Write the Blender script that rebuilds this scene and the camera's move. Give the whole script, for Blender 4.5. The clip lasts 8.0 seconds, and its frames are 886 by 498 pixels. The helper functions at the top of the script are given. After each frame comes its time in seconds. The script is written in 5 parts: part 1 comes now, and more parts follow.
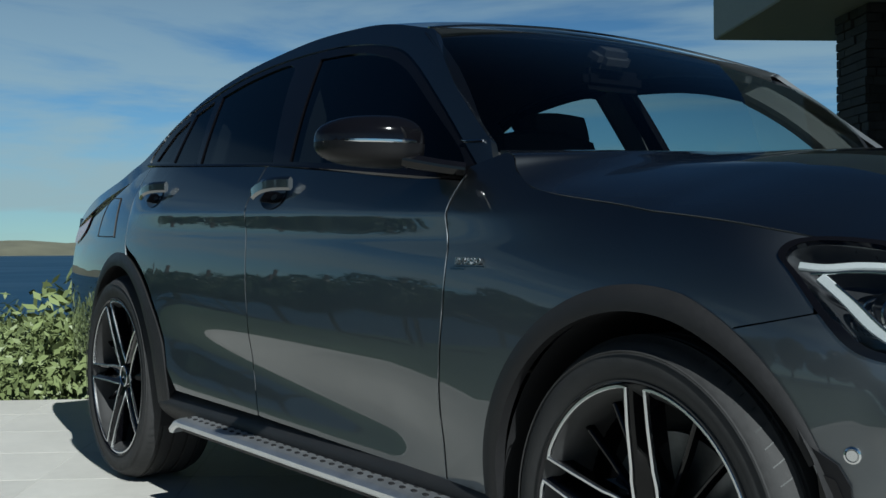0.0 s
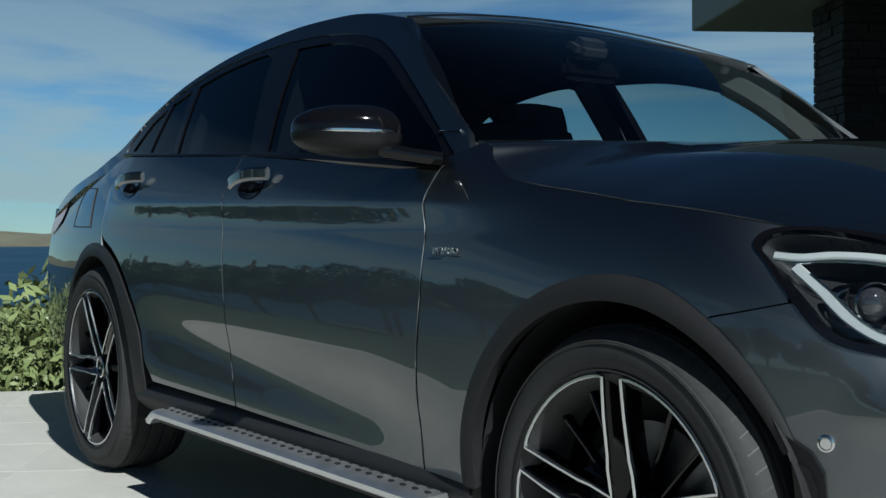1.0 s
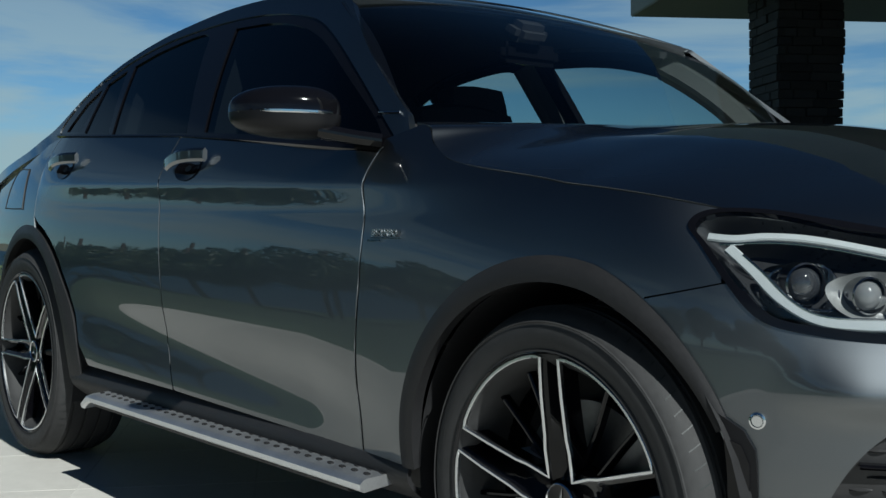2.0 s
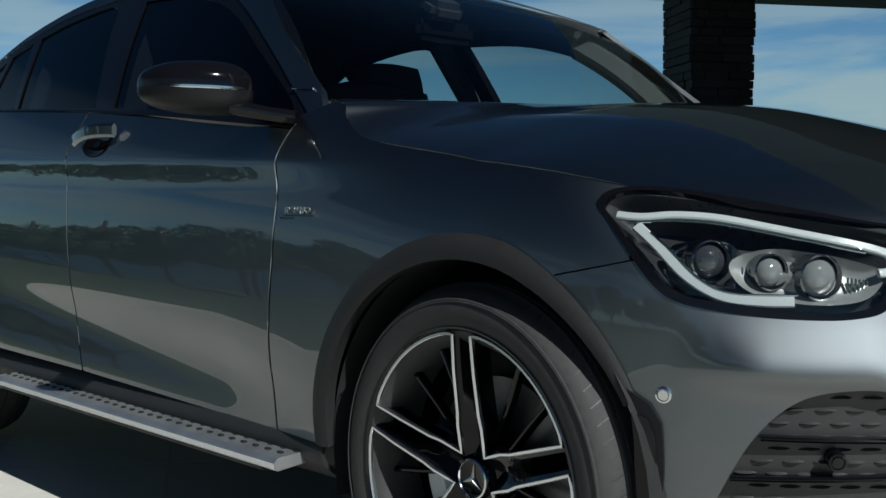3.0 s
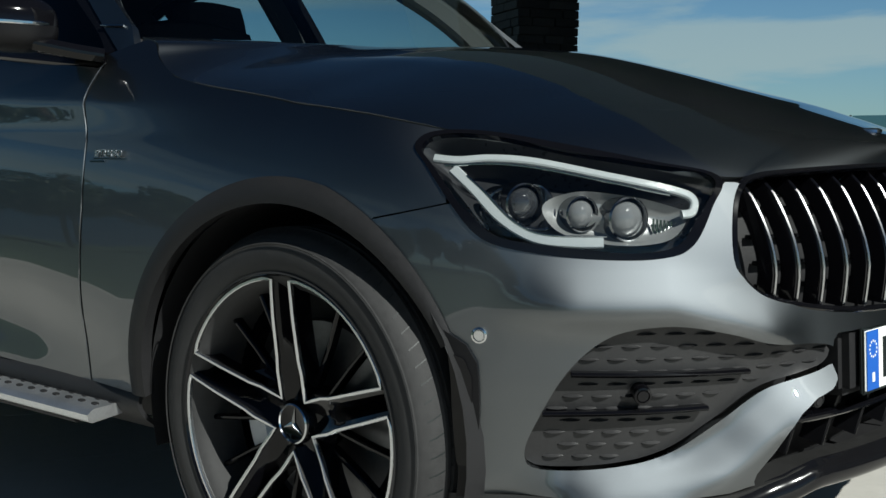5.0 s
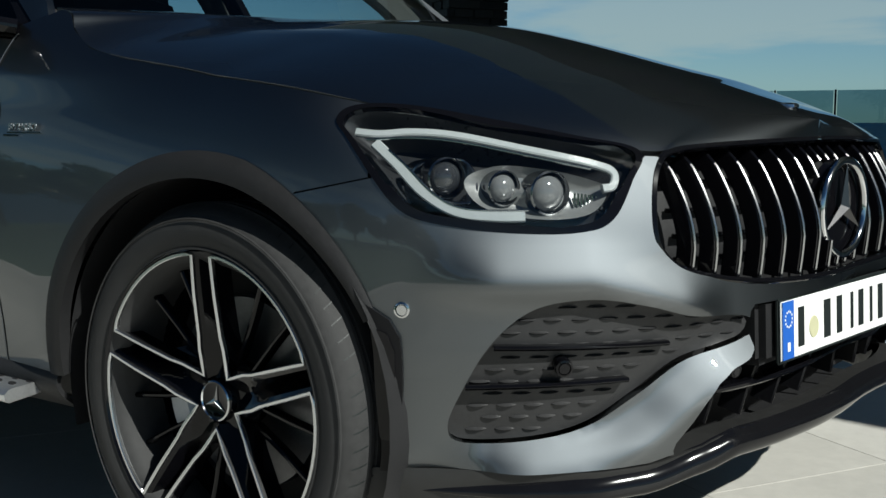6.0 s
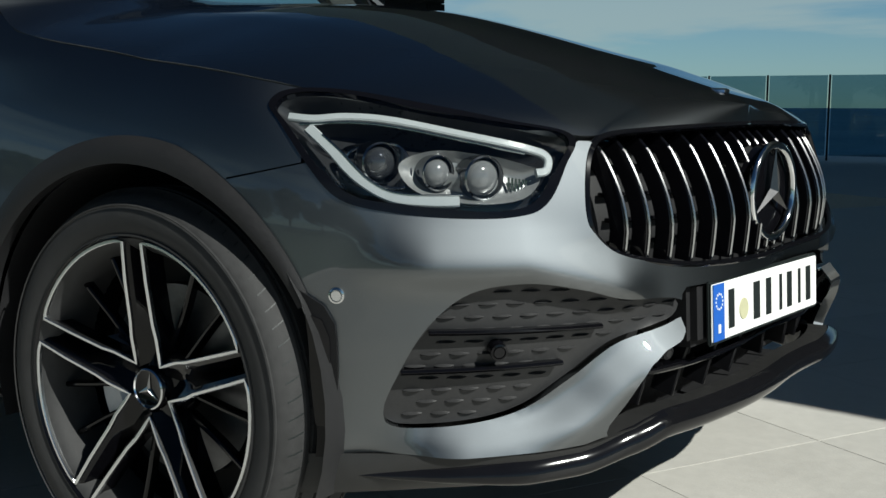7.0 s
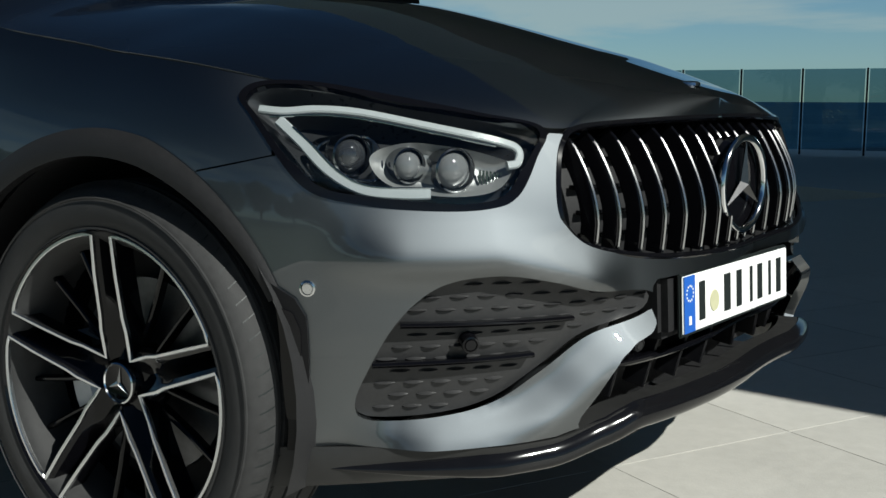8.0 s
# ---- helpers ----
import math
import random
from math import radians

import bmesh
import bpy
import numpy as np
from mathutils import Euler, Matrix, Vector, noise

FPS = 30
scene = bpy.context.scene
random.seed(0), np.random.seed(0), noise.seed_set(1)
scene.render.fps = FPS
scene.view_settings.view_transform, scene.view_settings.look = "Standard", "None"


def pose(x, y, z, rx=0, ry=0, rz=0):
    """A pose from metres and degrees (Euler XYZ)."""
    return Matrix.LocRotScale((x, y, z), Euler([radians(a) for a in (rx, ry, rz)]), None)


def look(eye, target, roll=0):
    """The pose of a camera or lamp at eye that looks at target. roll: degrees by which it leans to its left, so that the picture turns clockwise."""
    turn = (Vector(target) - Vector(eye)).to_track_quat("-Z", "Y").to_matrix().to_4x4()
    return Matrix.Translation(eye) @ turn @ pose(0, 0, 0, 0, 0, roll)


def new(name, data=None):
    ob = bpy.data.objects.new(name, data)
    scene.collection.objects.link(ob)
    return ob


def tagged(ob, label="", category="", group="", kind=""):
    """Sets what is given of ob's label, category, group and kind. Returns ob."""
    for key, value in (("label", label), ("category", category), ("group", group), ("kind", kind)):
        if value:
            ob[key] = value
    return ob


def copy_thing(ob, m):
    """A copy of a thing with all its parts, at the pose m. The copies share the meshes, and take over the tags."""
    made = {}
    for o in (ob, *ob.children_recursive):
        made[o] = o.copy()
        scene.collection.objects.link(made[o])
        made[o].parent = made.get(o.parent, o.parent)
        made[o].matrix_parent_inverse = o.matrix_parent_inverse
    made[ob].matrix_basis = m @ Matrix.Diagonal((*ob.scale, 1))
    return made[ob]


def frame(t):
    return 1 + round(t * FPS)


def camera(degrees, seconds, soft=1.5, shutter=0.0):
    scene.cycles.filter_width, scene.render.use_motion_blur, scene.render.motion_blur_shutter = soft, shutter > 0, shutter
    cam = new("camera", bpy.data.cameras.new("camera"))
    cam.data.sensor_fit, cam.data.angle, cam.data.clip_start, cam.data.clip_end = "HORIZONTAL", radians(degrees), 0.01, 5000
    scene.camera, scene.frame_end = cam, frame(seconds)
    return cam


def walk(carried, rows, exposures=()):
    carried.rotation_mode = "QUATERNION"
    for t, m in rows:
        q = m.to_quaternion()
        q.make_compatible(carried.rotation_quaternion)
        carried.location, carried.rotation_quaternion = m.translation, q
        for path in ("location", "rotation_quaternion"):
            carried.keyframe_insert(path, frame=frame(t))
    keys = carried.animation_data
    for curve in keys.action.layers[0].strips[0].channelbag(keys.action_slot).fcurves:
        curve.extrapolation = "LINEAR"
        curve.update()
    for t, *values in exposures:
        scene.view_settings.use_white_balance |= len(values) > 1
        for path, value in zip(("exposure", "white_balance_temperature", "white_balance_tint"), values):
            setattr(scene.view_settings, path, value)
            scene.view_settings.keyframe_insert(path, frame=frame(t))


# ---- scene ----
cam = camera(44.1, 8.0)
PATH = [
    (0, (1.413, -2.296, 0.881), (-0.233, -1.159, 0.881), -0.4),
    (0.5, (1.413, -2.293, 0.881), (-0.227, -1.148, 0.877), -0.4),
    (1, (1.414, -2.291, 0.879), (-0.211, -1.123, 0.862), -0.4),
    (2.5, (1.421, -2.289, 0.874), (-0.090, -0.981, 0.808), -0.25),
    (3, (1.426, -2.283, 0.874), (-0.034, -0.919, 0.786), -0.2),
    (3.5, (1.427, -2.277, 0.874), (0.019, -0.861, 0.765), -0.2),
    (4, (1.431, -2.271, 0.873), (0.08, -0.803, 0.736), -0.2),
    (4.5, (1.435, -2.265, 0.871), (0.14, -0.749, 0.707), -0.1),
    (5, (1.439, -2.259, 0.870), (0.207, -0.695, 0.682), -0.0),
    (6.5, (1.453, -2.241, 0.869), (0.37, -0.579, 0.618), 0.1),
    (7, (1.455, -2.240, 0.869), (0.419, -0.548, 0.608), 0.15),
    (7.5, (1.458, -2.237, 0.868), (0.451, -0.529, 0.599), 0.2),
    (8, (1.461, -2.235, 0.867), (0.464, -0.523, 0.595), 0.2),
]
walk(cam, [(t, look(e, g, r)) for t, e, g, r in PATH], exposures=[(0.0, 0.45, 5800, 2), (3.5, 0.46, 6050, 3), (8.0, 0.40, 6200, 3)])

# ---- light ----
SUN_AZ, SUN_EL = math.atan2(-0.16, 0.98), radians(40)
sun_from = Vector((math.cos(SUN_AZ) * math.cos(SUN_EL), math.sin(SUN_AZ) * math.cos(SUN_EL), math.sin(SUN_EL)))
lamp_data = bpy.data.lights.new("sun", "SUN")
lamp_data.energy, lamp_data.angle, lamp_data.color = 5.0, radians(0.53), (1.0, 0.95, 0.88)
sun = new("sun", lamp_data)
sun.matrix_world = look(tuple(sun_from * 40), (0, 0, 0))

world = bpy.data.worlds.new("sky")
scene.world = world
world.use_nodes = True
wn, wl = world.node_tree.nodes, world.node_tree.links
wn.clear()
sky = wn.new("ShaderNodeTexSky")
sky.sky_type, sky.sun_disc = "NISHITA", False
sky.sun_elevation, sky.sun_rotation = SUN_EL, math.pi / 2 - SUN_AZ
sky.altitude, sky.air_density, sky.dust_density, sky.ozone_density = 0, 1.0, 0.0, 4.0
coord = wn.new("ShaderNodeTexCoord")


def wnode(kind, **values):
    n = wn.new(kind)
    for k, v in values.items():
        n.inputs[k].default_value = v
    return n


def wmath(op, a, b=0.0, clamp=False):
    n = wn.new("ShaderNodeMath")
    n.operation, n.use_clamp = op, clamp
    for i, v in enumerate((a, b)):
        if isinstance(v, (int, float)):
            n.inputs[i].default_value = v
        else:
            wl.new(v, n.inputs[i])
    return n.outputs[0]


split = wn.new("ShaderNodeSeparateXYZ")
wl.new(coord.outputs["Generated"], split.inputs[0])
up = wmath("MAXIMUM", split.outputs[2], 0.0)
# cloud sheets, drawn out along the horizon
cloud_turn = wn.new("ShaderNodeMapping")
cloud_turn.inputs["Location"].default_value = (3.7, 1.1, 0)
cloud_turn.inputs["Scale"].default_value = (1.3, 1.3, 8.5)
wl.new(coord.outputs["Generated"], cloud_turn.inputs[0])
big = wnode("ShaderNodeTexNoise", Scale=1.5, Detail=7.0, Roughness=0.55, Distortion=0.4)
wl.new(cloud_turn.outputs[0], big.inputs["Vector"])
cover = wnode("ShaderNodeMapRange")
cover.interpolation_type = "SMOOTHSTEP"
for k, v in (("From Min", 0.43), ("From Max", 0.60), ("To Min", 0.0), ("To Max", 0.85)):
    cover.inputs[k].default_value = v
wl.new(big.outputs["Fac"], cover.inputs["Value"])
puff = wnode("ShaderNodeTexNoise", Scale=9.0, Detail=7.0, Roughness=0.6)
wl.new(coord.outputs["Generated"], puff.inputs["Vector"])
puffs = wnode("ShaderNodeMapRange")
for k, v in (("From Min", 0.53), ("From Max", 0.68), ("To Min", 0.0), ("To Max", 0.8)):
    puffs.inputs[k].default_value = v
wl.new(puff.outputs["Fac"], puffs.inputs["Value"])
low_band = wmath("MULTIPLY", wmath("SUBTRACT", 1.0, wmath("MULTIPLY", up, 9.0), True), wmath("MULTIPLY", up, 30.0, ), True)
puffed = wmath("MULTIPLY", puffs.outputs[0], low_band, True)
haze = wmath("POWER", wmath("SUBTRACT", 1.0, up, True), 8.0)
veil = wmath("MULTIPLY", haze, 0.40)
fade = wmath("MULTIPLY", wmath("MAXIMUM", wmath("MAXIMUM", cover.outputs[0], puffed), veil), wmath("MULTIPLY", wmath("MULTIPLY", up, 30.0, True), wmath("SUBTRACT", 1.25, wmath("MULTIPLY", up, 3.2), True)), True)
tone = wn.new("ShaderNodeMix")
tone.data_type = "RGBA"
tone.inputs[7].default_value = (5.6, 7.0, 7.2, 1)
wl.new(fade, tone.inputs[0])
deep = wn.new("ShaderNodeMix")
deep.data_type, deep.blend_type = "RGBA", "MULTIPLY"
deep.inputs[0].default_value = 1.0
deep.inputs[7].default_value = (0.60, 0.88, 1.06, 1)
overhead = wnode("ShaderNodeMapRange")
overhead.interpolation_type = "SMOOTHSTEP"
for k, v in (("From Min", 0.08), ("From Max", 0.42), ("To Min", 1.0), ("To Max", 0.34)):
    overhead.inputs[k].default_value = v
wl.new(up, overhead.inputs["Value"])
dim = wn.new("ShaderNodeVectorMath")
dim.operation = "SCALE"
wl.new(sky.outputs[0], dim.inputs[0]), wl.new(overhead.outputs[0], dim.inputs["Scale"])
wl.new(dim.outputs[0], deep.inputs[6])
wl.new(deep.outputs[2], tone.inputs[6])
back = wnode("ShaderNodeBackground", Strength=0.044)
wl.new(tone.outputs[2], back.inputs[0])
out = wn.new("ShaderNodeOutputWorld")
wl.new(back.outputs[0], out.inputs[0])

# ---- materials ----
def mat(name, color, rough=0.5, metal=0.0, coat=0.0, spec=0.5, grain=0.0, grain_scale=60.0, bump=0.0, bump_scale=200.0, trans=0.0, ior=1.45, vary=0.0, coat_rough=0.03):
    """A surface: base colour with grain at a coarse and a fine scale, relief, gloss. vary: by how much pieces differ."""
    m = bpy.data.materials.new(name)
    m.use_nodes = True
    n, l = m.node_tree.nodes, m.node_tree.links
    p = n["Principled BSDF"]
    for k, v in (("Base Color", (*color, 1)), ("Roughness", rough), ("Metallic", metal), ("Coat Weight", coat), ("Coat Roughness", coat_rough), ("Specular IOR Level", spec),
                 ("Transmission Weight", trans), ("IOR", ior)):
        p.inputs[k].default_value = v
    tc = n.new("ShaderNodeTexCoord")
    if grain:
        a, b = n.new("ShaderNodeTexNoise"), n.new("ShaderNodeTexNoise")
        a.inputs["Scale"].default_value, b.inputs["Scale"].default_value = grain_scale, grain_scale / 14
        a.inputs["Detail"].default_value = b.inputs["Detail"].default_value = 5
        add = n.new("ShaderNodeMath")
        add.operation = "ADD"
        for i, o in enumerate((a, b)):
            l.new(tc.outputs["Object"], o.inputs["Vector"])
            l.new(o.outputs["Fac"], add.inputs[i])
        span = n.new("ShaderNodeMapRange")
        for k, v in (("From Min", 0.6), ("From Max", 1.4), ("To Min", 1 - grain), ("To Max", 1 + grain)):
            span.inputs[k].default_value = v
        l.new(add.outputs[0], span.inputs["Value"])
        factor = span.outputs[0]
        if vary:
            info, some, both = n.new("ShaderNodeObjectInfo"), n.new("ShaderNodeMapRange"), n.new("ShaderNodeMath")
            some.inputs["To Min"].default_value, some.inputs["To Max"].default_value = 1 - vary, 1 + vary
            l.new(info.outputs["Random"], some.inputs["Value"])
            both.operation = "MULTIPLY"
            l.new(factor, both.inputs[0]), l.new(some.outputs[0], both.inputs[1])
            factor = both.outputs[0]
        mul = n.new("ShaderNodeVectorMath")
        mul.operation = "SCALE"
        mul.inputs[0].default_value = color
        l.new(factor, mul.inputs["Scale"])
        l.new(mul.outputs[0], p.inputs["Base Color"])
        rr = n.new("ShaderNodeMapRange")
        for k, v in (("From Min", 0.6), ("From Max", 1.4), ("To Min", max(0.02, rough * (1 - grain))), ("To Max", min(1, rough * (1 + grain)))):
            rr.inputs[k].default_value = v
        l.new(add.outputs[0], rr.inputs["Value"])
        l.new(rr.outputs[0], p.inputs["Roughness"])
    if bump:
        t, bn = n.new("ShaderNodeTexNoise"), n.new("ShaderNodeBump")
        t.inputs["Scale"].default_value, t.inputs["Detail"].default_value = bump_scale, 4
        bn.inputs["Strength"].default_value, bn.inputs["Distance"].default_value = bump, 0.01
        l.new(tc.outputs["Object"], t.inputs["Vector"])
        l.new(t.outputs["Fac"], bn.inputs["Height"])
        l.new(bn.outputs[0], p.inputs["Normal"])
    return m


def car_paint(name, flake, rough):
    """Metal flakes under clear lacquer: a broad gloss below, a sharp one above that grows towards the edge."""
    m = bpy.data.materials.new(name)
    m.use_nodes = True
    n, l = m.node_tree.nodes, m.node_tree.links
    n.clear()
    o, mix, edge = n.new("ShaderNodeOutputMaterial"), n.new("ShaderNodeMixShader"), n.new("ShaderNodeFresnel")
    low, top, loose, flakes = n.new("ShaderNodeBsdfGlossy"), n.new("ShaderNodeBsdfGlossy"), n.new("ShaderNodeBsdfGlossy"), n.new("ShaderNodeMixShader")
    loose.distribution, flakes.inputs[0].default_value = "GGX", 0.06
    loose.inputs["Roughness"].default_value = rough + 0.13
    low.distribution = "BECKMANN"
    low.inputs["Roughness"].default_value, top.inputs["Roughness"].default_value = rough, 0.012
    top.inputs[0].default_value = (1, 1, 1, 1)
    edge.inputs["IOR"].default_value = 1.65
    tc, fine, wide, add, span, mul = (n.new(k) for k in ("ShaderNodeTexCoord", "ShaderNodeTexNoise", "ShaderNodeTexNoise", "ShaderNodeMath", "ShaderNodeMapRange", "ShaderNodeVectorMath"))
    fine.inputs["Scale"].default_value, wide.inputs["Scale"].default_value = 900, 3
    for i, t in enumerate((fine, wide)):
        l.new(tc.outputs["Object"], t.inputs["Vector"])
        l.new(t.outputs["Fac"], add.inputs[i])
    for k, v in (("From Min", 0.6), ("From Max", 1.4), ("To Min", 0.94), ("To Max", 1.06)):
        span.inputs[k].default_value = v
    l.new(add.outputs[0], span.inputs["Value"])
    mul.operation = "SCALE"
    mul.inputs[0].default_value = flake
    l.new(span.outputs[0], mul.inputs["Scale"])
    l.new(mul.outputs[0], low.inputs[0]), l.new(mul.outputs[0], loose.inputs[0])
    l.new(low.outputs[0], flakes.inputs[1]), l.new(loose.outputs[0], flakes.inputs[2])
    l.new(edge.outputs[0], mix.inputs[0]), l.new(flakes.outputs[0], mix.inputs[1]), l.new(top.outputs[0], mix.inputs[2])
    l.new(mix.outputs[0], o.inputs[0])
    return m


PAINT = car_paint("graphite_paint", (0.110, 0.120, 0.129), 0.56)
BLACK_GLOSS = mat("black_gloss", (0.003, 0.003, 0.004), 0.06, spec=0.35, grain=0.15, grain_scale=40)
BLACK_TRIM = mat("black_plastic", (0.017, 0.017, 0.018), 0.5, spec=0.22, grain=0.18, grain_scale=120, bump=0.12, bump_scale=1400)
BLACK_SATIN = mat("black_satin", (0.005, 0.005, 0.006), 0.35, spec=0.25, grain=0.15, grain_scale=90)
MESH_TRIM = mat("grey_plastic_mesh", (0.026, 0.026, 0.027), 0.36, spec=0.35, grain=0.15, grain_scale=160, bump=0.1, bump_scale=1200)
LIP_BLACK = mat("lip_black", (0.005, 0.005, 0.006), 0.10, spec=0.4, grain=0.15, grain_scale=40)
LIP_MATT = mat("lip_grey", (0.020, 0.020, 0.020), 0.42, spec=0.4, grain=0.15, grain_scale=40)
RUBBER = mat("tyre_rubber", (0.034, 0.034, 0.0345), 0.65, spec=0.2, grain=0.25, grain_scale=60, bump=0.1, bump_scale=700)
CHROME = mat("chrome", (0.62, 0.63, 0.64), 0.10, 1.0, grain=0.08, grain_scale=80)
DARK_CHROME = mat("dark_chrome", (0.26, 0.265, 0.27), 0.14, 1.0, grain=0.08, grain_scale=80)
MACHINED = mat("machined_alloy", (0.66, 0.67, 0.68), 0.26, 1.0, grain=0.06, grain_scale=300)
ALLOY = mat("brushed_alloy", (0.68, 0.69, 0.70), 0.45, 1.0, grain=0.1, grain_scale=200)
DISC = mat("brake_steel", (0.20, 0.20, 0.205), 0.4, 1.0, grain=0.2, grain_scale=90)
CALIPER = mat("caliper_grey", (0.42, 0.44, 0.46), 0.35, 0.2, grain=0.12, grain_scale=60)
LIGHT_TUBE = mat("light_guide", (0.34, 0.365, 0.375), 0.16, grain=0.04, grain_scale=400, bump=0.15, bump_scale=900)
LAMP_IN = mat("lamp_housing", (0.05, 0.052, 0.056), 0.30, 0.6, grain=0.15, grain_scale=90)
# Reflector tone that also carries the milky sun haze over the lamp.
REFLECTOR_HAZE = mat("reflector_sun_haze", (0.26, 0.265, 0.265), 0.30, 0.5, grain=0.12, grain_scale=70, bump=0.05, bump_scale=120)
SLAT = mat("slat_chrome", (0.32, 0.32, 0.32), 0.22, 1.0, grain=0.08, grain_scale=80)
EMBLEM_BAR = mat("emblem_grey", (0.10, 0.10, 0.105), 0.25, 1.0, grain=0.08, grain_scale=80)
PALE = mat("pale_plate", (0.78, 0.79, 0.78), 0.4, grain=0.03, grain_scale=90)
BLUE = mat("plate_blue", (0.02, 0.10, 0.42), 0.4, grain=0.05, grain_scale=90)
INK = mat("plate_black", (0.008, 0.012, 0.012), 0.5, grain=0.1, grain_scale=90)
OLIVE = mat("seal_yellow", (0.44, 0.43, 0.28), 0.5, grain=0.1, grain_scale=90)
RED = mat("tail_lens", (0.48, 0.035, 0.035), 0.12, coat=0.6, grain=0.1, grain_scale=60)
FABRIC = mat("black_leather", (0.022, 0.022, 0.024), 0.55, grain=0.2, grain_scale=90, bump=0.2, bump_scale=600)
HEADLINER = mat("dark_headliner", (0.03, 0.032, 0.034), 0.8, grain=0.15, grain_scale=120)
PILLAR_TRIM = mat("grey_pillar_trim", (0.05, 0.054, 0.053), 0.7, grain=0.08, grain_scale=150)
STONE = mat("terrace_stone", (0.45, 0.437, 0.404), 0.5, grain=0.09, grain_scale=30, bump=0.08, bump_scale=160, vary=0.06)
GROUT = mat("grout", (0.43, 0.42, 0.39), 0.8, grain=0.2, grain_scale=60)
DARK_STONE = mat("dark_slate", (0.030, 0.028, 0.027), 0.75, grain=0.35, grain_scale=24, bump=0.5, bump_scale=60, vary=0.35)
PLASTER = mat("pale_render", (0.36, 0.36, 0.345), 0.8, grain=0.06, grain_scale=14, bump=0.1, bump_scale=90)
LEAF = mat("shrub_leaf", (0.150, 0.185, 0.072), 0.5, grain=0.45, grain_scale=1.2)
LEAF_DARK = mat("tree_leaf", (0.028, 0.045, 0.018), 0.55, grain=0.4, grain_scale=0.7)
BARK = mat("bark", (0.06, 0.045, 0.032), 0.85, grain=0.4, grain_scale=9, bump=0.4, bump_scale=20)
EARTH = mat("scrub_ground", (0.034, 0.066, 0.040), 0.9, grain=0.45, grain_scale=0.9)
SEA = mat("sea", (0.006, 0.028, 0.060), 0.45, spec=0.12, grain=0.3, grain_scale=0.02, bump=1.0, bump_scale=0.35)
HILL = mat("far_land", (0.11, 0.11, 0.075), 0.9, grain=0.3, grain_scale=0.02)
STEEL = mat("steel_post", (0.012, 0.013, 0.014), 0.7, 0.0, spec=0.2, grain=0.1, grain_scale=50)


def glass(name, tint, rough=0.0, weight=0.88):
    """Thin tinted glass: lets light through by its tint and mirrors by its angle."""
    m = bpy.data.materials.new(name)
    m.use_nodes = True
    n, l = m.node_tree.nodes, m.node_tree.links
    n.clear()
    o, mix = n.new("ShaderNodeOutputMaterial"), n.new("ShaderNodeMixShader")
    thru, gloss, edge = n.new("ShaderNodeBsdfTransparent"), n.new("ShaderNodeBsdfGlossy"), n.new("ShaderNodeLayerWeight")
    thru.inputs[0].default_value = (*tint, 1)
    gloss.inputs["Roughness"].default_value = rough
    edge.inputs["Blend"].default_value = 0.5
    power, span = n.new("ShaderNodeMath"), n.new("ShaderNodeMapRange")
    power.operation = "POWER"
    power.inputs[1].default_value = 5.0
    span.inputs["To Min"].default_value, span.inputs["To Max"].default_value = 0.045, 1.0
    l.new(edge.outputs["Facing"], power.inputs[0]), l.new(power.outputs[0], span.inputs["Value"])
    l.new(span.outputs[0], mix.inputs[0]), l.new(thru.outputs[0], mix.inputs[1]), l.new(gloss.outputs[0], mix.inputs[2])
    l.new(mix.outputs[0], o.inputs[0])
    return m


PANE = glass("tinted_glass", (0.05, 0.065, 0.075))
CLEAR = glass("windscreen_glass", (0.62, 0.70, 0.70))
LAMP_GLASS = glass("lamp_cover", (0.86, 0.88, 0.88))
RAIL_GLASS = glass("railing_glass", (0.44, 0.55, 0.60))
# Projector glass with its sunlit look put into a paler base colour.
LENS_SUNLIT = mat("lens_sunlit", (0.13, 0.135, 0.14), 0.06, coat=1.0, grain=0.15, grain_scale=30)
LAMP_DOME = mat("lamp_lens", (0.03, 0.032, 0.036), 0.04, 0.2, coat=1.0, grain=0.1, grain_scale=40)

# ---- building tools ----
def part(name, bm, material, parent=None, label="", smooth=True, m=None):
    mesh = bpy.data.meshes.new(name)
    bm.normal_update()
    bm.to_mesh(mesh)
    bm.free()
    mesh.materials.append(material)
    if smooth:
        mesh.shade_smooth()
        mesh.set_sharp_from_angle(angle=radians(38))
    ob = new(name, mesh)
    ob.parent = parent
    if m is not None:
        ob.matrix_basis = m
    return tagged(ob, label)


def thing(name, label, category, group="", kind="", m=None):
    ob = new(name)
    if m is not None:
        ob.matrix_basis = m
    return tagged(ob, label, category, group, kind)


def curve_points(points, closed=True, steps=6):
    """A smooth line through a few control points."""
    n, made = len(points), []
    for i in range(n if closed else n - 1):
        if closed:
            a, b, c, d = (points[(i + k - 1) % n] for k in range(4))
        else:
            a, b, c, d = (points[min(n - 1, max(0, i + k - 1))] for k in range(4))
        for j in range(steps):
            t = j / steps
            made.append(tuple(0.5 * (2 * q + (r - p) * t + (2 * p - 5 * q + 4 * r - s) * t * t + (3 * q - p - 3 * r + s) * t ** 3) for p, q, r, s in zip(a, b, c, d)))
    if not closed:
        made.append(tuple(points[-1]))
    return made


def dense(points, step=0.01):
    """A closed polygon with extra points along its straight edges."""
    made = []
    for p, q in zip(points, points[1:] + points[:1]):
        k = max(1, int(math.hypot(q[0] - p[0], q[1] - p[1]) / step))
        made += [(p[0] + (q[0] - p[0]) * j / k, p[1] + (q[1] - p[1]) * j / k) for j in range(k)]
    return made


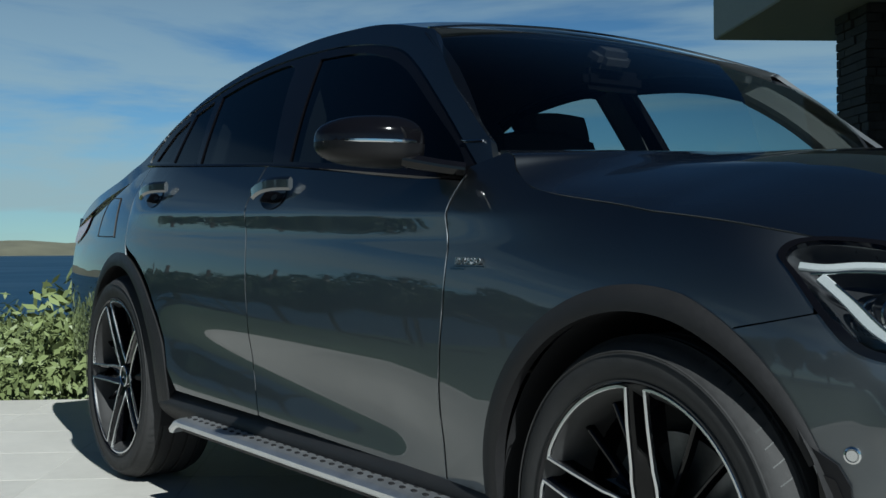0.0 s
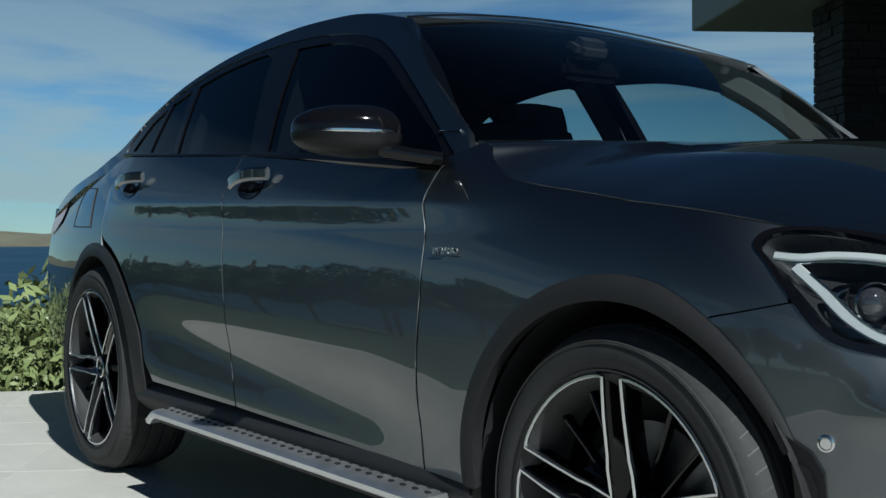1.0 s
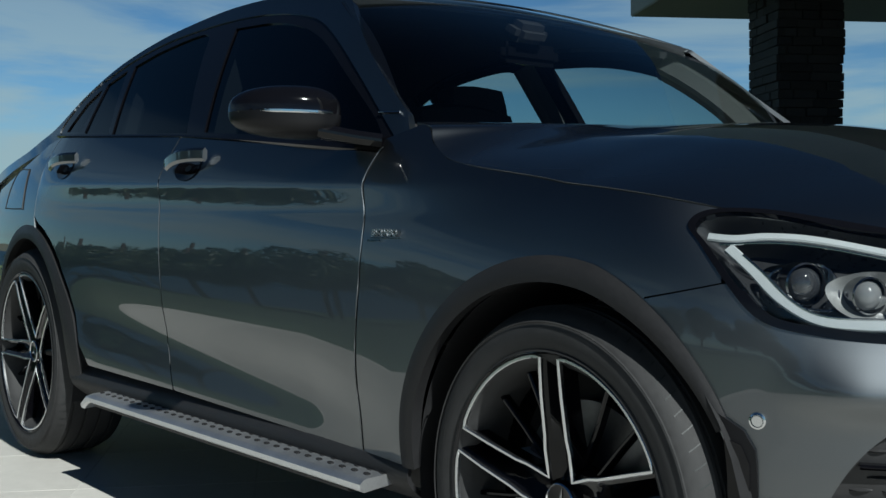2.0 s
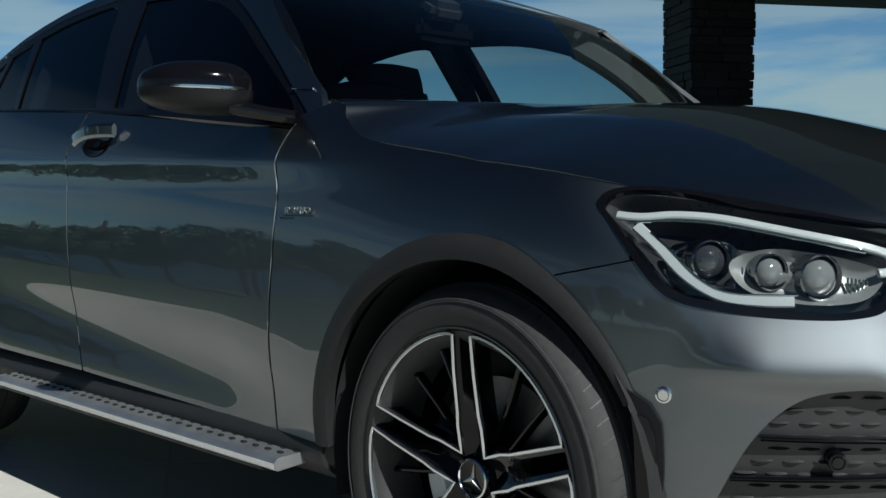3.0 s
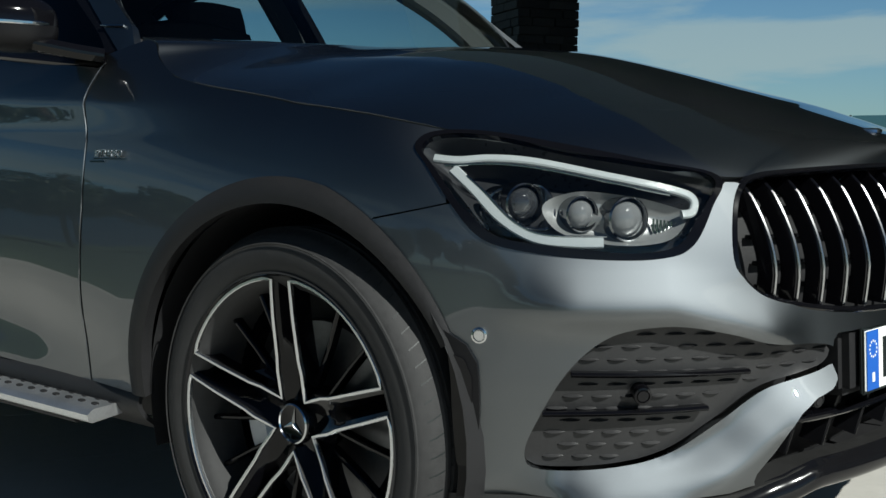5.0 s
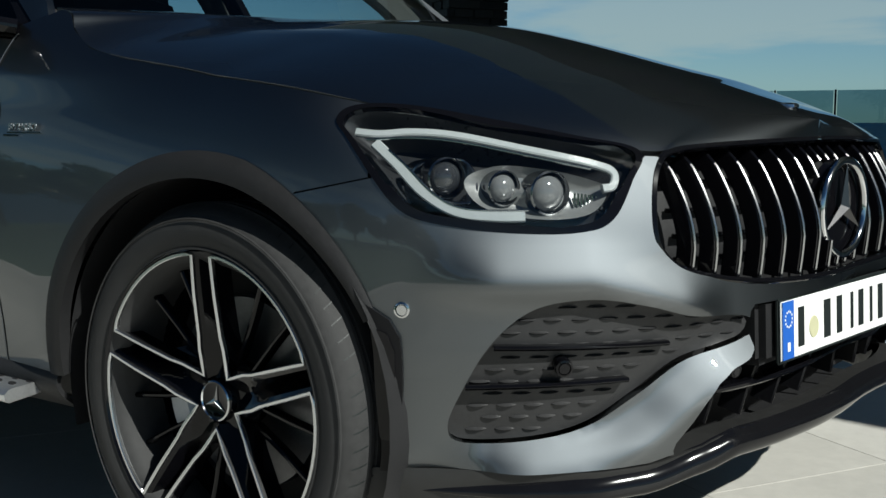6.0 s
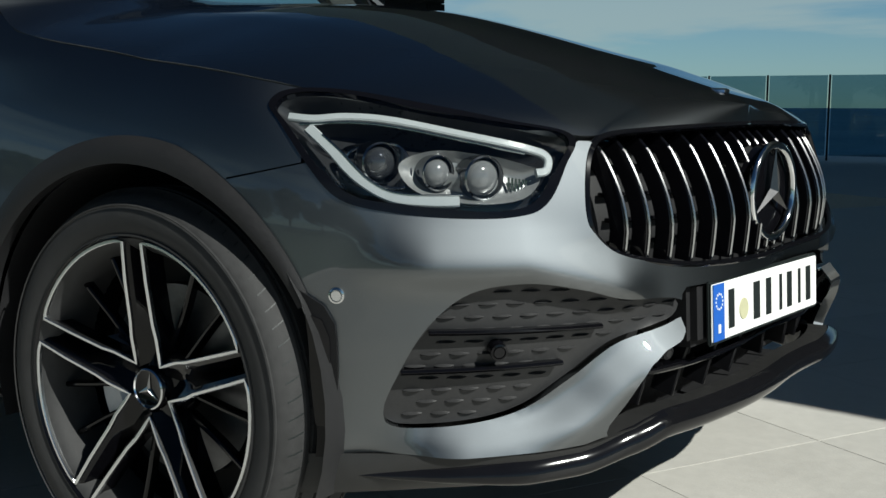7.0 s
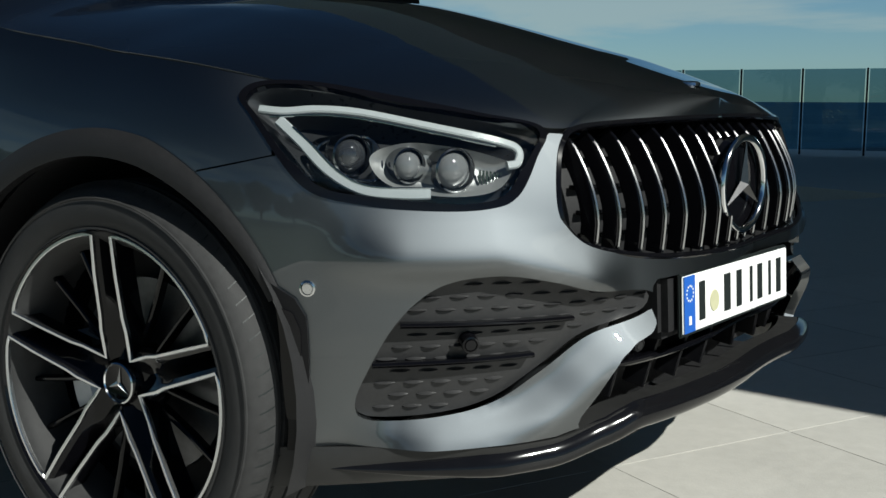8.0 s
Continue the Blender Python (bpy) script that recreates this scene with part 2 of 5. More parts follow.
def inside(poly, pts):
    p, q = np.array(poly), np.roll(np.array(poly), -1, axis=0)
    x, y = pts[:, 0:1], pts[:, 1:2]
    with np.errstate(divide="ignore", invalid="ignore"):
        cross = ((p[:, 1] > y) != (q[:, 1] > y)) & (x < (q[:, 0] - p[:, 0]) * (y - p[:, 1]) / (q[:, 1] - p[:, 1]) + p[:, 0])
    return cross.sum(1) % 2 == 1


def sheet(f, box, step, outer=None, holes=(), thick=0.012, side=-1):
    """A panel on the surface f(u, v): a fine grid in the box, trimmed to the outline and round the holes, its rims turned inwards. side 1: mirrored to the car's other side."""
    u0, u1, v0, v1 = box
    nu, nv = max(2, round((u1 - u0) / step[0])), max(2, round((v1 - v0) / step[1]))
    us, vs = np.linspace(u0, u1, nu + 1), np.linspace(v0, v1, nv + 1)
    grid = np.array([(u, v) for u in us for v in vs])
    mids = np.array([((us[i] + us[i + 1]) / 2, (vs[j] + vs[j + 1]) / 2) for i in range(nu) for j in range(nv)])
    keep = np.ones(len(mids), bool)
    rims = []
    if outer:
        keep &= inside(outer, mids)
        rims.append(np.array(dense(outer, min(step) / 3)))
    for h in holes:
        keep &= ~inside(h, mids)
        rims.append(np.array(dense(h, min(step) / 3)))
    rim = np.concatenate(rims) if rims else None
    keep = keep.reshape(nu, nv)
    index = lambda i, j: i * (nv + 1) + j
    count = {}
    for i in range(nu):
        for j in range(nv):
            if keep[i, j]:
                for a in (index(i, j), index(i + 1, j), index(i + 1, j + 1), index(i, j + 1)):
                    count[a] = count.get(a, 0) + 1
    scale = np.array(step)
    for a, c in count.items():
        i, j = divmod(a, nv + 1)
        full = 4 if 0 < i < nu and 0 < j < nv else (1 if i in (0, nu) and j in (0, nv) else 2)
        if c < full and rim is not None:
            d = np.hypot((rim[:, 0] - grid[a, 0]) / scale[0], (rim[:, 1] - grid[a, 1]) / scale[1])
            k = d.argmin()
            if d[k] < 1.6:
                grid[a] = rim[k]
    bm = bmesh.new()
    vert = {}
    flip = Vector((1, -1, 1)) if side > 0 else Vector((1, 1, 1))
    for a in count:
        vert[a] = bm.verts.new(Vector(f(*grid[a])) * flip)
    for i in range(nu):
        for j in range(nv):
            if keep[i, j]:
                q = [vert[index(i, j)], vert[index(i + 1, j)], vert[index(i + 1, j + 1)], vert[index(i, j + 1)]]
                try:
                    bm.faces.new(q if side < 0 else q[::-1])
                except ValueError:
                    pass
    bm.normal_update()
    if thick:
        edges = [e for e in bm.edges if e.is_boundary]
        low = {}
        for e in edges:
            for v in e.verts:
                if v not in low:
                    low[v] = v.co - v.normal * thick
        made = {v: bm.verts.new(co) for v, co in low.items()}
        for e in edges:
            lp = e.link_loops[0]
            a, b = lp.vert, lp.link_loop_next.vert
            bm.faces.new((b, a, made[a], made[b]))
    return bm


def rings(f, outline, n=8, height=None, side=-1):
    """A filled patch inside a closed outline on f(u, v, off), by rings drawn towards its middle. height(k) lifts each ring, k from 0 at the rim to 1 in the middle."""
    c = np.mean(np.array(outline), axis=0)
    bm = bmesh.new()
    flip = Vector((1, -1, 1)) if side > 0 else Vector((1, 1, 1))
    rows = []
    for i in range(n):
        k = i / n
        rows.append([bm.verts.new(Vector(f(*(np.array(p) + (c - np.array(p)) * k), height(k) if height else 0.0)) * flip) for p in outline])
    mid = bm.verts.new(Vector(f(*c, height(1) if height else 0.0)) * flip)
    m = len(outline)
    for r, s in zip(rows, rows[1:]):
        for i in range(m):
            q = (r[i], r[(i + 1) % m], s[(i + 1) % m], s[i])
            bm.faces.new(q)
    for i in range(m):
        bm.faces.new((rows[-1][i], rows[-1][(i + 1) % m], mid))
    bmesh.ops.recalc_face_normals(bm, faces=bm.faces)
    return bm


def sweep(path, profile, closed=False, up=(0, 0, 1), frames=None):
    """A bar of the given profile [(across, upward), ...] along a path of 3D points."""
    bm = bmesh.new()
    path = [Vector(p) for p in path]
    n, rows = len(path), []
    for i, p in enumerate(path):
        a, b = (path[(i - 1) % n], path[(i + 1) % n]) if closed else (path[max(0, i - 1)], path[min(n - 1, i + 1)])
        t = (b - a).normalized()
        u = Vector(frames[i]) if frames else Vector(up)
        x = t.cross(u).normalized()
        u = x.cross(t).normalized()
        rows.append([bm.verts.new(p + x * q[0] + u * q[1]) for q in profile])
    m = len(profile)
    for i in range(n if closed else n - 1):
        r, s = rows[i], rows[(i + 1) % n]
        for j in range(m):
            bm.faces.new((r[j], r[(j + 1) % m], s[(j + 1) % m], s[j]))
    if not closed:
        bm.faces.new(rows[0]), bm.faces.new(rows[-1][::-1])
    bmesh.ops.recalc_face_normals(bm, faces=bm.faces)
    return bm


def lathe(profile, n=64, closed=False):
    """Turned about the y axis: profile of (radius, y)."""
    bm = bmesh.new()
    rows = []
    for i in range(n):
        a = 2 * math.pi * i / n
        rows.append([bm.verts.new((r * math.cos(a), y, r * math.sin(a))) for r, y in profile])
    m = len(profile)
    for i in range(n):
        r, s = rows[i], rows[(i + 1) % n]
        for j in range(m if closed else m - 1):
            bm.faces.new((r[j], r[(j + 1) % m], s[(j + 1) % m], s[j]))
    bmesh.ops.remove_doubles(bm, verts=bm.verts, dist=1e-5)
    bmesh.ops.recalc_face_normals(bm, faces=bm.faces)
    return bm


def block(size, m=None, bevel=0.0):
    bm = bmesh.new()
    bmesh.ops.create_cube(bm, size=1, matrix=(m or Matrix()) @ Matrix.Diagonal((*size, 1)))
    if bevel:
        bmesh.ops.bevel(bm, geom=bm.edges[:], offset=bevel, segments=2, affect="EDGES")
    return bm


def bar_profile(w, h, r=0.3):
    """A rounded rectangle w wide and h high."""
    c = min(w, h) * r
    return [(-w / 2 + c, -h / 2), (w / 2 - c, -h / 2), (w / 2, -h / 2 + c), (w / 2, h / 2 - c), (w / 2 - c, h / 2), (-w / 2 + c, h / 2), (-w / 2, h / 2 - c), (-w / 2, -h / 2 + c)]


def round_profile(r, n=8):
    return [(r * math.cos(2 * math.pi * i / n), r * math.sin(2 * math.pi * i / n)) for i in range(n)]

def lerp_table(table, x):
    if x <= table[0][0]:
        return table[0][1]
    for (a, p), (b, q) in zip(table, table[1:]):
        if x <= b:
            k = (x - a) / (b - a)
            k = k * k * (3 - 2 * k) * 0.5 + k * 0.5
            return p + (q - p) * k
    return table[-1][1]


NOSE = [(0.22, 0.80), (0.34, 0.85), (0.50, 0.885), (0.66, 0.885), (0.80, 0.86), (0.92, 0.80)]
CROWN = [(-3.8, 1.32), (-2.6, 1.50), (-1.3, 1.44), (-0.6, 1.34), (0.0, 1.16), (0.45, 1.06), (1.0, 0.99)]


def body(s, z, off=0.0):
    """A place on the car's painted skin. s: metres along the side (negative, behind the front axle), then 0 to 1 round the nose."""
    top = lerp_table(CROWN, s)
    k = min(1.0, max(0.0, z - 0.60) / (top - 0.60))
    g = (1 - k ** 3) ** (1 / 3)
    low = max(0.0, 0.62 - z)
    wide = 0.935 - 0.34 * low * low * (1 - min(1.0, 1.8 * max(0.0, 1 - abs(s - 0.1) / 0.28)))
    if s < 0:
        # a hollow above the sill and a shoulder line below the handles
        flat = min(1.0, max(0.0, min(-s - 0.45, s + 2.45) / 0.35))
        wide -= 0.026 * flat * math.exp(-((z - 0.45 - 0.075 * (-s - 0.5)) / 0.10) ** 2)
        edge = z - 0.958 - 0.030 * (-s - 0.5)
        run = min(1.0, max(0.0, min((-s - 0.18) / 0.42, (s + 2.75) / 0.4))) ** 0.6
        wide += 0.0135 * run * (max(0.0, 1 + edge / 0.065) ** 1.4 if edge < 0 else math.exp(-(edge / 0.10) ** 2))
        tail = max(0.0, -2.3 - s)
        wide *= 1 - 0.062 * tail * tail
        p = (s, -wide * g, z)
    else:
        a = s * math.pi / 2
        e = 2 / 2.35
        nose = lerp_table(NOSE, z)
        gg = 1 - (1 - g) * (1 - 0.55 * s)
        p = (nose * math.sin(a) ** e * gg if s else 0.0, -wide * max(0.0, math.cos(a)) ** e * g, z)
    if off:
        d = 0.004
        a, b = body(s + (d if s < 0.99 else -d), z), body(s, z + d)
        u = [a[i] - p[i] for i in range(3)]
        if s >= 0.99:
            u = [-c for c in u]
        v = [b[i] - p[i] for i in range(3)]
        n = (u[1] * v[2] - u[2] * v[1], u[2] * v[0] - u[0] * v[2], u[0] * v[1] - u[1] * v[0])
        l = math.sqrt(sum(c * c for c in n)) or 1
        p = tuple(p[i] + off * n[i] / l for i in range(3))
    return p


def s_at(x, z):
    """The skin's s where the side or nose passes x."""
    if x <= 0:
        return x
    lo, hi = 0.0, 0.98
    for _ in range(28):
        mid = (lo + hi) / 2
        lo, hi = (mid, hi) if body(mid, z)[0] < x else (lo, mid)
    return lo


def s_at_y(y, z):
    lo, hi = 0.0, 1.0
    for _ in range(28):
        mid = (lo + hi) / 2
        lo, hi = (mid, hi) if body(mid, z)[1] < y else (lo, mid)
    return lo


def skin(off=0.0):
    return lambda u, v: body(u, v, off)


def glass_side(x, z, off=0.0):
    """The cabin's leaning side."""
    y = 0.86 - 0.48 * (z - 1.08) + 0.016 * math.sin(max(0.0, min(1.0, (z - 1.05) / 0.5)) * math.pi)
    tail = max(0.0, -2.5 - x)
    y -= 0.034 * min(1.0, max(0.0, (x + 0.95) / 0.40)) ** 2
    return (x, -(y * (1 - 0.085 * tail * tail) + off), z)


LAMP = [(0.395 + (u - 0.395) * 1.03, 0.787 + (v - 0.787) * 1.045) for u, v in curve_points([(0.194, 0.867), (0.219, 0.888), (0.291, 0.888), (0.395, 0.867), (0.504, 0.841), (0.585, 0.819), (0.567, 0.772), (0.533, 0.715), (0.492, 0.697),
                     (0.427, 0.695), (0.344, 0.704), (0.279, 0.724), (0.239, 0.780), (0.208, 0.838)])]
GRILLE = curve_points([(1.03, 0.836), (0.87, 0.834), (0.734, 0.829), (0.651, 0.821), (0.619, 0.802), (0.602, 0.753), (0.594, 0.689), (0.607, 0.650), (0.652, 0.618), (0.776, 0.591),
                       (0.953, 0.579), (1.03, 0.578)], closed=False) + [(1.03, 0.70)]
INTAKE = curve_points([(0.330, 0.372), (0.342, 0.429), (0.374, 0.510), (0.432, 0.572), (0.505, 0.587), (0.575, 0.573), (0.639, 0.551), (0.741, 0.536), (0.745, 0.506), (0.643, 0.475),
                       (0.577, 0.419), (0.517, 0.372), (0.445, 0.352), (0.351, 0.347)])
LOWER_GAP = [(0.623, 0.344), (0.645, 0.382), (0.66, 0.416), (0.676, 0.444), (0.698, 0.463), (0.728, 0.474), (0.742, 0.486), (0.746, 0.538), (0.758, 0.554), (1.03, 0.556), (1.03, 0.30), (0.61, 0.30)]
CHIN = [(0.236, 0.303, 0.233), (0.34, 0.306, 0.237), (0.462, 0.312, 0.244), (0.59, 0.318, 0.248), (0.664, 0.335, 0.274), (0.722, 0.352, 0.295), (0.846, 0.354, 0.300), (1.0, 0.354, 0.300)]
SHUT = [(-0.50, 1.098), (-0.446, 1.083), (-0.41, 1.049), (-0.34, 1.009), (-0.243, 0.987), (-0.088, 0.963), (0.033, 0.941), (0.121, 0.924), (0.194, 0.907), (0.24, 0.896), (0.291, 0.889), (0.395, 0.870),
        (0.504, 0.843), (0.583, 0.823), (0.621, 0.819), (0.651, 0.823), (0.734, 0.830), (0.87, 0.837), (1.0, 0.838)]
FRONT_SEAM = [(-0.585, 0.365), (-0.588, 0.505), (-0.576, 0.63), (-0.565, 0.75), (-0.564, 0.88), (-0.581, 0.958), (-0.568, 1.03), (-0.56, 1.045)]
MID_SEAM = [(-1.55, 0.393), (-1.60, 0.53), (-1.585, 0.70), (-1.614, 0.89), (-1.638, 1.015), (-1.612, 1.134)]
FRONT_HUB, REAR_HUB = Vector((0.012, -0.907, 0.368)), Vector((-2.82, -0.925, 0.393))


def arch_reach(deg):
    return 0.425 - 0.037 * min(1.0, max(0.0, (75 - deg) / 52))


ARCH_F = [(s_at(0.012 + arch_reach(d) * math.cos(radians(d)), 0.37 + arch_reach(d) * math.sin(radians(d))), 0.37 + arch_reach(d) * math.sin(radians(d))) for d in range(-30, 215, 5)]
ARCH_R = [(-2.82 + 0.50 * math.cos(a), 0.40 + 0.445 * math.sin(a)) for a in (math.radians(k * 5 - 30) for k in range(49))]


def shift(points, d):
    return [(p[0] + d, p[1]) for p in points]


car = thing("suv", "dark graphite metallic coupe SUV parked on a pale stone terrace", "car")
RAIL = [(-3.9, 1.05), (-3.6, 1.115), (-3.18, 1.17), (-3.0, 1.21), (-2.838, 1.255), (-2.645, 1.369), (-2.44, 1.459), (-2.175, 1.518), (-1.93, 1.543), (-1.698, 1.554), (-1.45, 1.545), (-1.228, 1.521), (-0.945, 1.456)]
FRAME = [(-2.78, 1.232), (-2.73, 1.207), (-1.64, 1.136), (-0.555, 1.036), (-0.545, 1.055), (-0.746, 1.222), (-0.961, 1.366), (-1.146, 1.442), (-1.443, 1.492), (-1.797, 1.508), (-2.135, 1.494),
         (-2.395, 1.448), (-2.631, 1.370), (-2.75, 1.285)]
FRAME = FRAME[1:4] + curve_points(FRAME[4:] + FRAME[:1], False, 5)
PANES = {
    "quarter_window": [(-2.71, 1.226), (-2.54, 1.214), (-2.512, 1.378), (-2.615, 1.328)],
    "rear_vent_window": [(-2.50, 1.206), (-2.255, 1.188), (-2.355, 1.428), (-2.488, 1.388)],
    "rear_door_window": [(-2.218, 1.184), (-1.612, 1.148), (-1.745, 1.43), (-1.79, 1.478), (-2.096, 1.468), (-2.30, 1.44)],
    "front_door_window": [(-1.493, 1.141), (-0.60, 1.064), (-0.657, 1.124), (-0.817, 1.238), (-0.988, 1.345), (-1.155, 1.412), (-1.343, 1.452), (-1.592, 1.472)],
}
PANES["front_door_window"] = PANES["front_door_window"][:1] + curve_points(PANES["front_door_window"][1:], False, 5)
PANES["rear_door_window"] = PANES["rear_door_window"][:2] + curve_points([(-1.742, 1.415), (-1.80, 1.484), (-2.096, 1.470), (-2.30, 1.436)], False, 5)


def car_side(side):
    """The panels of one flank; side -1 is the right-hand one."""
    # front wing
    outline = shift(FRONT_SEAM, 0.003) + [(-0.582, 1.06), (-0.475, 1.092)] + [(a, b - 0.003) for a, b in SHUT[1:10]] + [(0.203, 0.880), (0.190, 0.867), (0.204, 0.838), (0.236, 0.780), (0.135, 0.752), (0.05, 0.60), (0.0, 0.36)]
    part("front_wing", sheet(skin(), (-0.62, 0.30, 0.36, 1.14), (0.012, 0.009), dense(outline, 0.012), [ARCH_F], side=side), PAINT, car)
    # doors
    fd = shift(MID_SEAM, 0.003) + [(-0.563, 1.032)] + shift(FRONT_SEAM[:7], -0.003)[::-1]
    front_door = part("front_door", sheet(skin(), (-1.66, -0.55, 0.36, 1.15), (0.02, 0.009), dense(fd, 0.012), side=side), PAINT, car)
    part("door_edge", sweep([tuple(Vector(body(u - 0.004, v, -0.0004)) * Vector((1, -side, 1))) for u, v in curve_points(FRONT_SEAM, False, 6)], round_profile(0.0015, 6)), PAINT, front_door)
    rd = [(-2.20, 0.402)] + [(-2.82 + 0.555 * math.cos(a), 0.40 + 0.50 * math.sin(a)) for a in (math.radians(k) for k in (8, 20, 32, 45, 56, 66, 76))] + [(-2.742, 0.91), (-2.752, 1.09), (-2.70, 1.203)] + shift(MID_SEAM, -0.003)[::-1]
    rear_door = part("rear_door", sheet(skin(), (-2.78, -1.54, 0.38, 1.22), (0.02, 0.009), dense(rd, 0.012), side=side), PAINT, car)
    q = [(-3.90, 1.02), (-3.3, 1.125), (-2.705, 1.205), (-2.757, 1.09), (-2.747, 0.91), (-2.70, 0.80), (-3.2, 0.45), (-3.30, 0.42), (-3.90, 0.42)]
    quarter = part("rear_wing", sheet(skin(), (-3.92, -2.66, 0.40, 1.22), (0.02, 0.014), dense(q, 0.012), [ARCH_R], side=side), PAINT, car)
    # black arch lips and cladding
    for name, c, rx, rz, grow, a0, a1 in (("front_arch_trim", (0.012, 0.37), 0.398, 0.398, 0.048, 27, 181), ("rear_arch_trim", (-2.82, 0.40), 0.44, 0.425, 0.052, -8, 190)):
        def lip(u, v, c=c, rx=rx, rz=rz, grow=grow):
            a, v = math.radians(u), 1 - v
            wider = grow * (1.0 + 0.9 * max(0, math.cos(a)) ** 2)
            x, z = c[0] + (rx + wider * v) * math.cos(a), c[1] + (rz + grow * v) * math.sin(a)
            if c[0] > -1:
                k = min(1.0, max(0.0, (75 - u) / 48))
                reach = rx - 0.012 * k + (grow - 0.026 * k) * v
                x, z = c[0] + reach * math.cos(a), c[1] + reach * math.sin(a)
            return body(s_at(x, z), z, 0.006 * math.sin(math.pi * min(1, v * 0.8 + 0.2)) + 0.003)
        part(name, sheet(lip, (a0, a1, 0, 1), (3, 0.2), thick=0.03, side=side), BLACK_TRIM, car)
    for c, r in (((0.012, 0.37), 0.405), ((-2.82, 0.40), 0.44)):
        liner = bmesh.new()
        rows = [[liner.verts.new((c[0] + r * math.cos(a), side * y, c[1] + r * math.sin(a))) for y in (0.90, 0.75, 0.55)] for a in (math.radians(k * 8 - 20) for k in range(28))]
        cap = [row[2] for row in rows]
        for p, o in zip(rows, rows[1:]):
            for j in range(2):
                liner.faces.new((p[j], p[j + 1], o[j + 1], o[j]))
        liner.faces.new(cap)
        part("wheel_well", liner, BLACK_TRIM, car)
    # bumper flank: black fin between arch and bumper
    fin = [(0.212, 0.588), (0.230, 0.572), (0.254, 0.552), (0.267, 0.523), (0.272, 0.449), (0.276, 0.358), (0.276, 0.299), *[(s_at(0.012 + math.sqrt((0.366 if z < 0.45 else 0.366 + 0.40 * (z - 0.45)) ** 2 - (z - 0.37) ** 2), z), z) for z in (0.299, 0.34, 0.38, 0.42, 0.46, 0.50, 0.54)]]
    part("bumper_fin", sheet(skin(0.007), (0.18, 0.29, 0.29, 0.61), (0.005, 0.008), dense(fin, 0.006), thick=0.03, side=side), BLACK_SATIN, car)
    # Raised blacker patch: the shade of the fin's recess put into colour.
    recess = [(0.232, 0.54), (0.252, 0.53), (0.261, 0.50), (0.267, 0.353), (0.250, 0.353), (0.240, 0.44)]
    part("fin_recess", sheet(skin(0.010), (0.22, 0.27, 0.34, 0.55), (0.004, 0.006), dense(recess, 0.005), thick=0.004, side=side), BLACK_GLOSS, car)
    # sill, running board and its treads
    part("sill", sheet(lambda u, v: (u, -(0.865 + 0.055 * math.sin(v * math.pi)) + 0.012 * (v > 0.95), 0.28 + 0.125 * v), (-2.36, -0.41, 0, 1), (0.05, 0.06), thick=0.01, side=side), BLACK_TRIM, car)
    board = [(x, side * 0.93, 0.326 - (0.03 * max(0, (-2.02 - x) / 0.07) ** 2)) for x in np.linspace(-2.09, -0.485, 50)]
    prof = [(-0.054, -0.012), (0.048, -0.022), (0.057, -0.016), (0.058, -0.004), (0.050, 0.004), (0.040, 0.007), (-0.054, 0.011)]
    step_bar = part("running_board", sweep(board, prof if side < 0 else [(-a, b) for a, b in prof]), ALLOY, car, "brushed aluminium running board")
    under = [(x, side * 0.915, 0.297) for x in np.linspace(-2.05, -0.58, 20)]
    part("board_support", sweep(under, bar_profile(0.085, 0.026)), BLACK_TRIM, step_bar)
    stud = bmesh.new()
    bmesh.ops.create_cone(stud, cap_ends=True, segments=12, radius1=0.5, radius2=0.45, depth=1)
    stud_mesh = None
    for i in range(32):
        for j in range(3):
            x, y = -2.02 + i * 0.048 + (0.024 if j == 1 else 0.0) + 0.006 * j, 0.888 + 0.029 * j
            m = Matrix.LocRotScale((x, side * y, 0.3362 - 0.0426 * (y - 0.876)), Euler((0, 0, side * 0.35)), Vector((0.033, 0.0165, 0.004)))
            if stud_mesh is None:
                ob = part("rubber_stud", stud, BLACK_TRIM, step_bar, m=m)
                stud_mesh = ob.data
            else:
                ob = new("rubber_stud", stud_mesh)
                ob.parent, ob.matrix_basis = step_bar, m
    # cabin side
    outline = [(-3.90, 1.0), (-3.3, 1.105), (-2.705, 1.19), (-1.64, 1.12), (-0.56, 1.02), (-0.50, 1.06), (-0.545, 1.125), (-0.74, 1.279)] + curve_points(RAIL, False, 4)[::-1]
    part("cabin_side", sheet(glass_side, (-3.92, -0.48, 0.99, 1.56), (0.02, 0.012), dense(outline, 0.012), [dense(FRAME, 0.012)], thick=0.02, side=side), PAINT, car)
    frame_ob = part("window_surround", sheet(lambda u, v: glass_side(u, v, -0.004), (-2.80, -0.52, 1.02, 1.53), (0.016, 0.010), dense(FRAME, 0.012), [dense(p, 0.012) for p in PANES.values()], thick=0.03, side=side), BLACK_GLOSS, car, "gloss black window surround")
    for name, p in PANES.items():
        big = [(c[0] + (c[0] - np.mean([a for a, b in p])) * 0.01, c[1] + (c[1] - np.mean([b for a, b in p])) * 0.02) for c in p]
        pane = part(name, sheet(lambda u, v: glass_side(u, v, -0.010), (min(c[0] for c in big) - 0.01, max(c[0] for c in big) + 0.01, min(c[1] for c in big) - 0.01, max(c[1] for c in big) + 0.01), (0.03, 0.02), dense(big, 0.012), thick=0.0, side=side), PANE if side < 0 else CLEAR, frame_ob, "dark tinted side window")
        pane.visible_shadow = False
